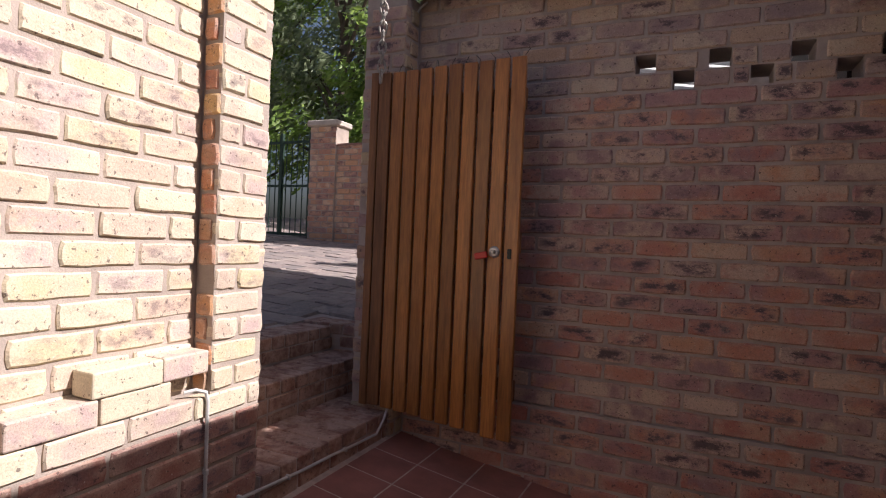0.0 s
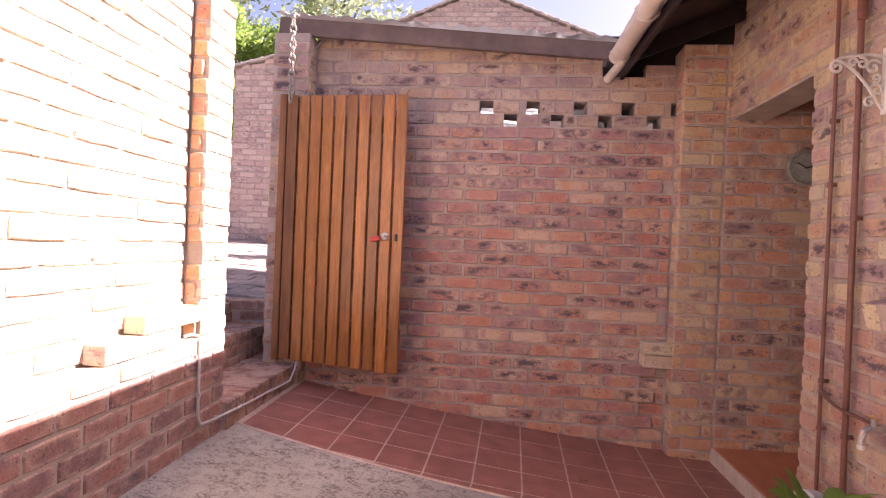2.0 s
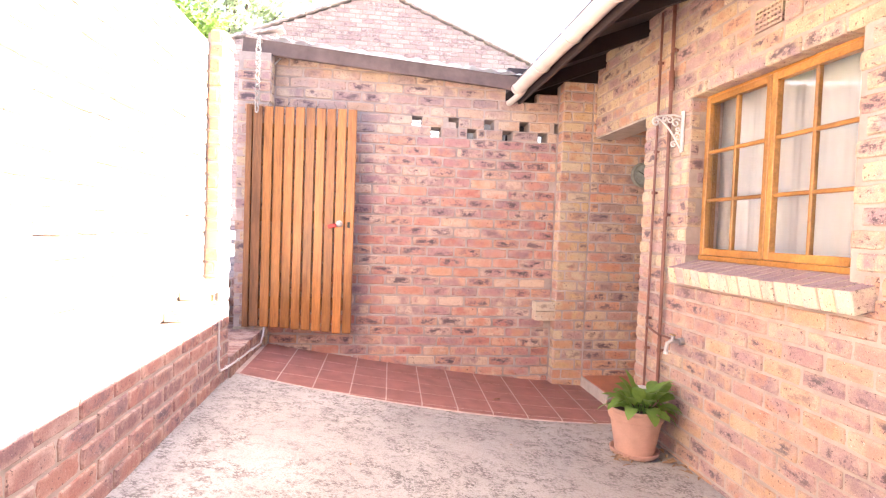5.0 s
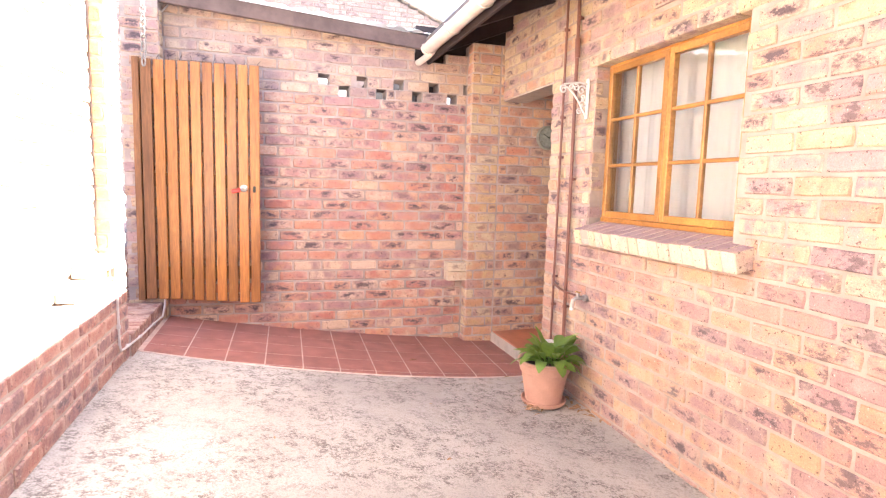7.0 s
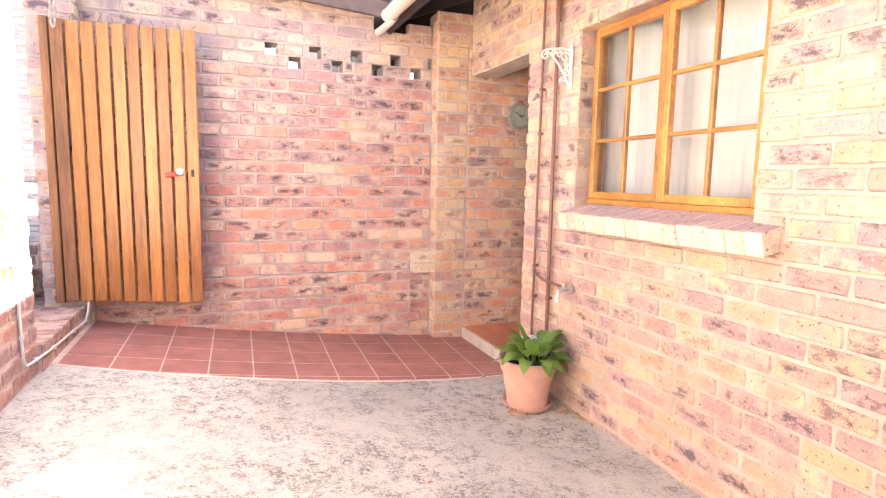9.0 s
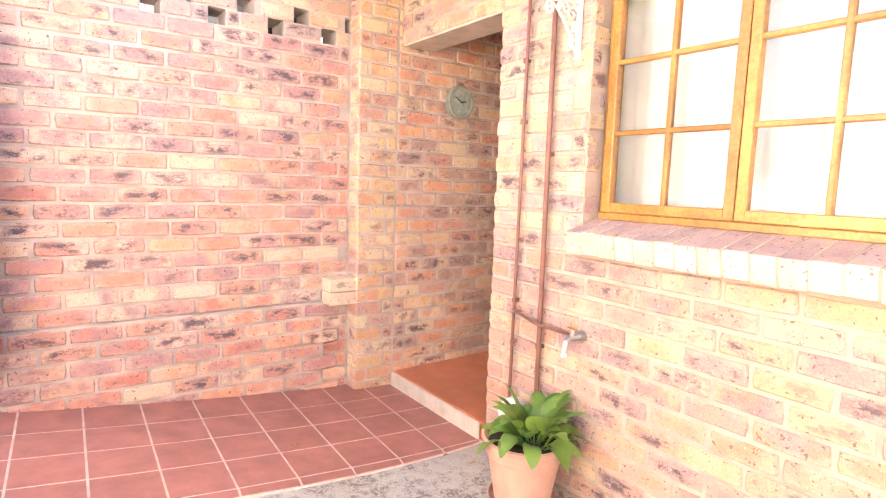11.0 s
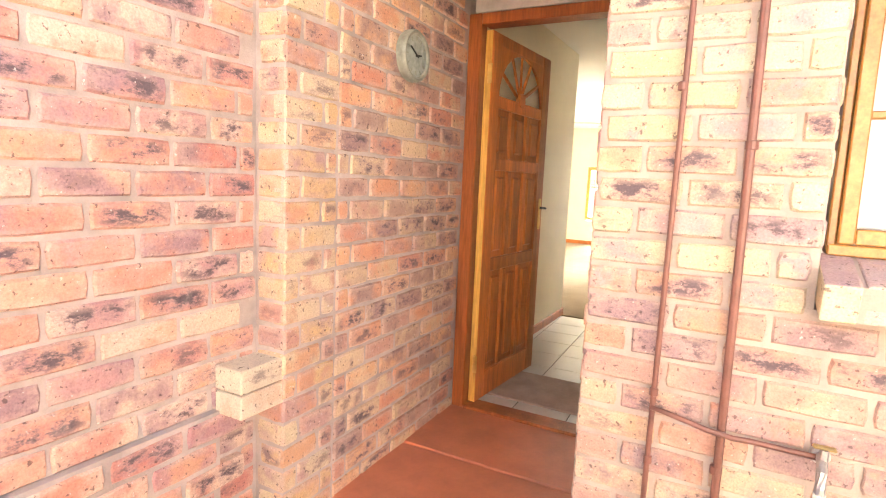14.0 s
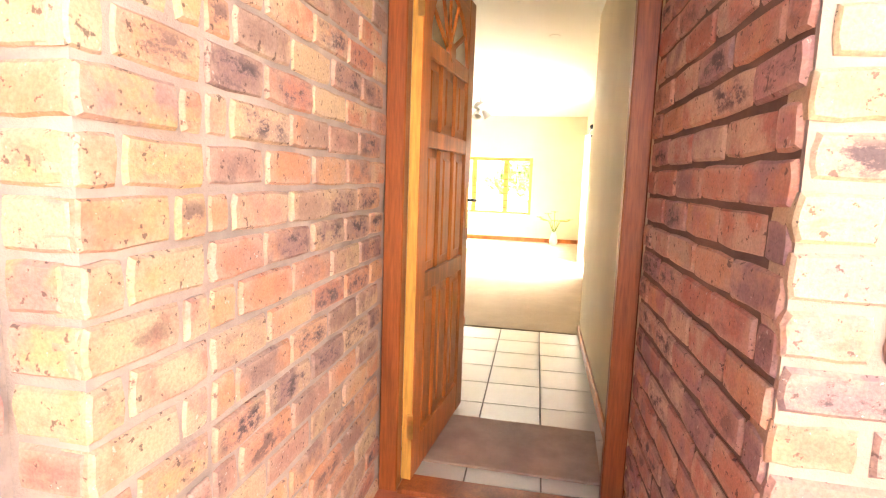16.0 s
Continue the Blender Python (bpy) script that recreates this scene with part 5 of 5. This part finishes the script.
# white drain pipe stub behind the pot
drain = thing("drain_pipe", (1.252, 1.375, 0.055), "white plastic waste pipe with a capped elbow", "drain pipe")
part("pipe", tubed([(0, 0, -0.16), (0, 0, 0.21), (-0.004, 0.0, 0.245), (-0.02, 0.0, 0.272), (-0.05, 0.0, 0.285)], 0.043, 18), M_WHITE, drain)
cap = part("cap", tubed([(-0.02, 0.0, 0.278), (-0.080, -0.028, 0.289)], 0.060, 22), M_WHITE, drain, "white screw cap")
part("grip", tubed([(-0.078, -0.027, 0.2885), (-0.092, -0.0335, 0.291)], 0.038, 20), M_WHITE, cap)

# dry leaves on tiles and yard
r = random.Random(33)
for lx, ly, s in ((0.40, 1.98, 0.07), (1.0, 2.35, 0.03), (1.08, 2.2, 0.03), (0.92, 2.45, 0.028), (1.12, 2.48, 0.028), (0.75, 2.1, 0.022), (1.02, 1.62, 0.045), (1.10, 1.50, 0.04), (-0.9, 1.9, 0.028), (1.2, 1.0, 0.05), (1.22, 1.3, 0.05), (1.24, 0.9, 0.035), (0.95, 1.0, 0.05), (0.93, 1.12, 0.04), (0.2, 0.4, 0.03), (-0.6, 0.6, 0.025), (0.3, 1.1, 0.02), (1.15, 2.0, 0.03), (1.27, 1.18, 0.06), (1.25, 1.02, 0.07), (1.28, 0.95, 0.06), (1.26, 1.10, 0.05), (0.94, 1.06, 0.06), (0.97, 1.02, 0.07), (1.0, 1.0, 0.05), (1.29, 0.80, 0.05)):
    bm = bmesh.new()
    a = r.uniform(0, 6.28)
    leaf_blade(bm, (-s / 2 * math.cos(a), -s / 2 * math.sin(a), 0.004), (math.cos(a), math.sin(a), 0.25), s, s * 0.22, 0.5, r.uniform(-0.6, 0.6), 0.6, 4)
    ob = finish("dry_leaf", bm, M_LEAFDRY, None, "small dry brown leaf fallen on the floor", "leaf", "fallen leaves", smooth=True)
    ob.location = (lx, ly, ground_z(lx) + 0.006)

for k in range(22):
    s = r.uniform(0.025, 0.06)
    lx, ly = (min(1.30, r.gauss(1.24, 0.05)), r.gauss(0.98, 0.12)) if k % 3 else (r.gauss(0.93, 0.03), r.gauss(1.03, 0.05))
    bm = bmesh.new()
    a = r.uniform(0, 6.28)
    leaf_blade(bm, (-s / 2 * math.cos(a), -s / 2 * math.sin(a), 0.004), (math.cos(a), math.sin(a), 0.3), s, s * r.uniform(0.06, 0.22), 0.5, r.uniform(-0.6, 0.6), 0.6, 4)
    ob = finish("dry_leaf", bm, M_LEAFDRY, None, "small dry brown leaf swept beside the flower pot", "leaf", "fallen leaves", smooth=True)
    ob.location = (lx, ly, ground_z(lx) + 0.006)

# ---- beyond the walls ----


def leaf_crown(name, parent, mat, blobs, count, size, seed):
    """Many small leaves scattered in uneven clumps."""
    rng = random.Random(seed)
    v, f = [], []
    for i in range(count):
        cx, cy, cz, rx, rz = blobs[rng.randrange(len(blobs))]
        while True:
            p = Vector((rng.uniform(-1, 1), rng.uniform(-1, 1), rng.uniform(-1, 1)))
            if 0.15 < p.length < 1:
                break
        p = p * (0.55 + 0.45 * p.length)
        c = Vector((cx + p.x * rx, cy + p.y * rx, cz + p.z * rz))
        c += Vector((noise.noise(c * 1.3), noise.noise(c * 1.3 + Vector((9, 0, 0))), noise.noise(c * 1.3 + Vector((0, 9, 0))))) * 0.5
        n = Vector((rng.gauss(0, 1), rng.gauss(0, 1), rng.gauss(0.4, 1))).normalized()
        a = n.orthogonal().normalized()
        b = n.cross(a)
        s = size * rng.uniform(0.6, 1.4)
        o = len(v)
        for q in (a * s, b * s * 0.42 + n * s * 0.1, -a * s, -b * s * 0.42 + n * s * 0.1):
            v.append(tuple(c + q))
        f.append((o, o + 1, o + 2, o + 3))
    me = bpy.data.meshes.new(name)
    me.from_pydata(v, [], f)
    me.materials.append(mat)
    ob = new(name, me)
    ob.parent = parent
    return ob


def garden_tree(at, height, spread, mat, label, count, size, seed):
    rng = random.Random(seed)
    t = thing("tree", (0, 0, 0), label, "tree")
    x, y, z = at
    bm = bmesh.new()
    tube(bm, [(x, y, z - 0.2), (x + 0.1, y, z + height * 0.2), (x, y + 0.1, z + height * 0.45), (x + 0.1, y, z + height * 0.8)], 0.02 * height, 10, taper=0.3)
    part("trunk", bm, M_BARK, t)
    blobs = []
    for k in range(22):
        a, hh = rng.uniform(0, 6.28), rng.uniform(0.22, 1.0)
        rr = spread * rng.uniform(0.2, 1.0) * (1.1 - 0.5 * hh)
        c = (x + rr * math.cos(a), y + rr * math.sin(a), z + height * hh)
        blobs.append((*c, spread * rng.uniform(0.28, 0.5), height * rng.uniform(0.07, 0.13)))
        bm = tubed([(x, y, z + height * hh * 0.6), ((x + c[0]) / 2, (y + c[1]) / 2, z + height * hh * 0.85), c], 0.006 * height, 6, taper=0.3)
        part("limb", bm, M_BARK, t)
    leaf_crown("crown", t, mat, blobs, count, size, seed + 1)
    return t


garden_tree((-8.2, 11.5, 1.5), 9.5, 3.2, M_LEAF_GREY, "tall grey-green tree behind the driveway wall", 26000, 0.085, 4)
garden_tree((-5.6, 11.0, 1.3), 4.6, 2.2, M_LEAF, "bright green leafy tree behind the wall", 15000, 0.085, 8)
garden_tree((-11.5, 12.0, 1.4), 8.5, 3.2, M_LEAF, "dense green tree beyond the driveway gate", 14000, 0.10, 12)
garden_tree((14.4, 2.2, -0.1), 3.2, 1.5, M_LEAF_GREY, "pale leafy garden shrub outside the living room window", 1600, 0.11, 21)
garden_tree((-4.6, 13.5, 1.4), 8.0, 2.2, M_LEAF_GREY, "grey-green tree beside the neighbouring gable", 12000, 0.09, 16)

garden_tree((17.5, 1.9, 0.0), 4.5, 2.6, M_LEAF, "green garden tree outside the living room window", 9000, 0.10, 20)

# boundary wall with pier beyond the driveway
far_wall = wall_body("wall_driveway", [(-4.98, -4.15, 7.008, 7.2, 0.8, 2.80), (-4.15, -2.2, 7.008, 7.2, 0.8, 3.86), (-5.452, -4.98, 6.968, 7.3, 0.8, 3.15)], M_MORTAR_PALE, "brick boundary wall with a capped pier")
brickwork(far_wall, (0, 7.0), 0, -4.98, -4.15, 1.2, 2.80, (M_RED, M_FAR_I), near=lambda u, z: False, seed=31)
brickwork(far_wall, (0, 7.0), 0, -4.15, -2.2, 1.2, 4.30, (M_RED, M_GABLE_I), near=lambda u, z: False, seed=33, top=lambda z: (-4.15 if z < 3.88 else -4.15 + (z - 3.88) / 0.25, -2.2))
bm = bmesh.new()
va = [bm.verts.new((x, y, z)) for y in (7.008, 7.2) for x, z in ((-4.15, 3.86), (-2.2, 3.86), (-2.2, 4.34))]
for f in ((0, 1, 2), (5, 4, 3), (0, 3, 4, 1), (1, 4, 5, 2), (2, 5, 3, 0)):
    bm.faces.new([va[k] for k in f])
part("gable_slope", bm, M_MORTAR_PALE, far_wall, "sloping top of the taller wall")
for k in range(13):
    m = Matrix.Translation((-4.2 + 0.16 * k, 6.95, 3.87 + 0.04 * k)) @ Matrix.Rotation(radians(-19), 4, "Y")
    part("verge_tile", boxed(0, 0.19, 0, 0.3, 0, 0.035, bevel=0.006, m=m), M_VERGE, far_wall, "grey verge tile")
brickwork(far_wall, (0, 6.96), 0, -5.46, -4.98, 1.2, 3.10, (M_TAN, M_FAR_I), near=lambda u, z: False, seed=32)
part("coping", boxed(-5.50, -4.94, 6.92, 7.34, 3.10, 3.19, bevel=0.015), M_LINTEL, far_wall, "pale pier cap")
part("coping", boxed(-4.975, -4.15, 6.98, 7.22, 2.79, 2.83, bevel=0.01), M_EDGE_BRICK, far_wall, "brick coping")

fence = thing("driveway_gate", (-5.5, 7.1, 1.35), "dark green metal bar gate across the driveway", "gate")
for k in range(30):
    x = -0.08 - 0.11 * k
    part("bar", tubed([(x, 0, 0.05), (x, 0, 1.62)], 0.009, 6), M_GREEN_IRON, fence)
for z in (0.08, 0.85, 1.55):
    part("rail", boxed(-3.4, 0.0, -0.015, 0.015, z - 0.02, z + 0.02), M_GREEN_IRON, fence)
for x in (-0.03, -0.62, -3.4):
    part("post", boxed(x - 0.03, x + 0.03, -0.03, 0.03, -0.1, 1.7, bevel=0.004), M_GREEN_IRON, fence)

# neighbouring house: brick gable with a tiled verge
GY, APEX_X, APEX_Z, GS = 9.0, -0.62, 6.02, 0.40
neighbour = thing("neighbour_house", (APEX_X, GY, -0.1), "brick gable end of a neighbouring house with tiled verge", "house")


def gable_span(z):
    half = max(0.0, (APEX_Z - z) / GS)
    return (-half, half)


bm = bmesh.new()
half = 3.25
front = [(-half, 0.0), (half, 0.0), (half, APEX_Z - GS * half), (0, APEX_Z), (-half, APEX_Z - GS * half)]
va = [bm.verts.new((x, 0.01, z)) for x, z in front]
vb = [bm.verts.new((x, 6.0, z)) for x, z in front]
bm.faces.new(va)
bm.faces.new(vb[::-1])
for k in range(5):
    bm.faces.new((va[k], vb[k], vb[(k + 1) % 5], va[(k + 1) % 5]))
bmesh.ops.recalc_face_normals(bm, faces=list(bm.faces))
part("wall", bm, M_MORTAR_PALE, neighbour)
brickwork(neighbour, (0, 0), 0, -half, half, 4.6, APEX_Z - 0.02, (M_PALE, M_GABLE_I), near=lambda u, z: False, seed=41, top=lambda z: (gable_span(z)[0], gable_span(z)[1]))
for s in (-1, 1):
    k = 0
    L = half * math.sqrt(1 + GS * GS)
    ang = math.atan(GS)
    while k * 0.17 < L:
        d = k * 0.17
        m = Matrix.Translation((s * d * math.cos(ang), -0.06, APEX_Z + 0.03 - d * math.sin(ang))) @ Matrix.Rotation(s * ang - s * radians(6), 4, "Y")
        bm = boxed(0, s * 0.20, 0, 6.1, 0.0, 0.035, bevel=0.006, m=m)
        part("roof_tile", bm, M_VERGE, neighbour)
        k += 1

# ---- bricks and floor tiles, piece by piece ----
brickwork(wall_back, (0, BACK), 0, -1.40, 1.026, 0.0, Z1, (M_RED, M_RED_I), depth=0.06, seed=2, bond=0.02,
          near=lambda u, z: z > 0.1 and not (u < -0.75 and 0.55 < z), proud=lambda u, z: 0.029 if z < 0.61 and u < 0.86 else 0.0)
brickwork(wall_back, (0, BACK), 0, -1.40, 1.026, Z1 + 0.01, 2.76, (M_AGED, M_AGED_I), depth=0.06, seed=22, bond=0.02,
          holes=[(s, s + HOLE_W, Z2, Z3) for s in UPPER] + [(s, s + HOLE_W, Z1, Z2) for s in LOWER] + [(0.55, 0.83, 2.49, 3), (0.83, 1.1, 2.58, 3), (0.0, 2, 2.64, 3)])
brickwork(wall_recess, (0, 2.62), 0, 1.03, 1.293, 0.0, 2.66, (M_MIXED, M_MIXED_I), seed=3, bond=0.04)
brickwork(wall_recess, (1.30, 2.62), RECESS_TURN, 0.002, 1.065, 0.1, 2.66, (M_BURNT, M_BURNT_I), seed=4, bond=0.08)
brickwork(wall_recess, (1.03, 2.75), -90, 0.004, 0.124, 0.0, 2.66, (M_MIXED, M_MIXED_I), seed=5)
LOW = 2.19 - 13 * COURSE
brickwork(wall_house, (RIGHT, 2.62), -90, 0.0, 7.2, LOW + 0.01, 2.92, (M_TAN, M_TAN_I), base=2.19, depth=0.085, seed=6, bond=0.10,
          holes=[(-0.1, 0.92, -1, 2.19), (1.485, 2.66, 1.24, 2.212), (1.47, 2.735, 1.09, 1.24), (2.03, 2.23, 2.36, 2.51)], near=lambda u, z: u < 2.95)
brickwork(wall_house, (RIGHT, 2.62), -90, 0.0, 7.2, 0.0, LOW, (M_EARTH, M_EARTH_I), base=2.19, depth=0.085, seed=26, bond=0.10,
          holes=[(-0.1, 0.92, -1, 2.19), (1.47, 2.735, 1.09, 1.24)], near=lambda u, z: u < 2.95)
brickwork(wall_house, (1.324, 1.130), 0, 0.0, 0.105, 1.24, 2.21, (M_TAN, M_TAN_I), base=2.19, depth=0.004, seed=18, bond=-0.06)
brickwork(wall_porch, (2.37, 1.75), PORCH_TURN, 0.0, 1.036, 0.1, 2.68, (M_RED, M_RED_I), seed=7, depth=0.04)
brickwork(wall_over_door, (2.37, 2.62), -90, 0.0, 0.87, 2.31, 2.70, (M_TAN, M_TAN_I), base=2.31, seed=8)
brickwork(wall_left, (-1.525, 0), 90, -4.6, 1.408, 0.86, 2.42, (M_PALE, M_PALE_I), base=0.86, seed=9, near=lambda u, z: u > -0.6)
brickwork(wall_left, (-1.44, 0), 90, -4.6, 1.654, 0.1, 0.86, (M_PLINTH, M_PLINTH_I), base=0.86 - 12 * COURSE, seed=10, near=lambda u, z: u > -0.6 and z < 0.77,
          holes=[(-9, 9, 0.775, 1)])
brickwork(wall_left, (-1.44, 0), 90, -4.6, 1.654, 0.775, 0.86, (M_PALE, M_PALE_I), base=0.86 - COURSE, seed=10, near=lambda u, z: u > -0.6, bond=0.05)
brickwork(wall_left, (-1.44, 0), 90, 1.416, 1.654, 0.86, 2.47, (M_PALE, M_PALE_I), base=0.86, seed=11, bond=1.40)
brickwork(wall_left, (-1.525, 1.41), 0, 0.0, 0.08, 0.86, 2.47, (M_ORANGE_BOUNCE, M_ORANGE_BOUNCE_I), base=0.86, seed=12, bond=-0.05)
brickwork(wall_left, (-1.445, 1.66), 180, 0.0, 0.27, 0.3, 2.46, (M_PALE, M_PALE_I), base=0.86, seed=13)
brickwork(wall_pier, (0, 2.60), 0, -1.66, -1.404, 0.4, 2.70, (M_TAN, M_TAN_I), seed=14, bond=0.03)
brickwork(wall_pier, (-1.40, 2.60), 90, 0.008, 0.14, 0.4, 2.70, (M_TAN, M_TAN_I), seed=15, bond=0.05)
brickwork(wall_pier, (-1.66, 2.95), -90, 0.0, 0.344, 0.4, 2.70, (M_TAN, M_TAN_I), seed=16, bond=0.05)
brickwork(wall_south, (1.3, -4.6), 180, 0.0, 2.8, 0.0, 2.4, (M_TAN, M_TAN_I), seed=17, near=lambda u, z: False)

# quarry tile ramp along the back wall
def tile_front(x):
    """The front edge of the tiles bows out towards the yard."""
    return 1.625 + 0.105 * ((x - 0.35) / 1.45) ** 2


bm = bmesh.new()
xs = steps(-1.50, 1.30, 28)
rows = [[bm.verts.new((x, y, ground_z(x) + 0.0062)) for x in xs for y in (yy(x),)] for yy in (tile_front, lambda x: 2.2, lambda x: BACK + 0.02)]
low = [bm.verts.new((x, tile_front(x) - 0.004, ground_z(x) - 0.02)) for x in xs]
for a, b in ((low, rows[0]), (rows[0], rows[1]), (rows[1], rows[2])):
    for k in range(len(xs) - 1):
        bm.faces.new((a[k], a[k + 1], b[k + 1], b[k]))
tiles = finish("tile_ramp", bm, M_GROUT, None, "ramp of dark red quarry tiles along the wall", "tiled floor", kind="structure")
TX, TY, SKEW = 0.245, 0.249, 0.03
for c in range(12):
    for j in range(5):
        y0, y1 = 1.70 + TY * (j - 1), 1.70 + TY * j
        if j == 4:
            y1 = BACK - 0.012
        bm = bmesh.new()
        ring = []
        for cx, cy in ((c, y0), (c + 1, y0), (c + 1, y1), (c, y1)):
            x = -1.645 + TX * cx + SKEW * (cy - 1.70) * (cx / 6 - 0.2)
            x = max(-1.43, min(1.285, x))
            ring.append((x, max(cy, tile_front(x) + 0.004)))
        if ring[1][0] - ring[0][0] < 0.05 or min(ring[3][1] - ring[0][1], ring[2][1] - ring[1][1]) < 0.015:
            bm.free()
            continue
        mx, my = sum(p[0] for p in ring) / 4, sum(p[1] for p in ring) / 4
        gap = 0.0052
        top = []
        for x, y in ring:
            x, y = x - math.copysign(0.0046, x - mx), y - math.copysign(gap, y - my)
            top.append(bm.verts.new((x - mx, y - my, ground_z(x) - ground_z(mx))))
        bottom = [bm.verts.new((v.co.x, v.co.y, v.co.z - 0.012)) for v in top]
        bm.faces.new(top)
        for k in range(4):
            bm.faces.new((top[k], bottom[k], bottom[(k + 1) % 4], top[(k + 1) % 4]))
        ob = part("tile", bm, M_QUARRY, tiles)
        ob.location = (mx, my, ground_z(mx) + 0.0078)
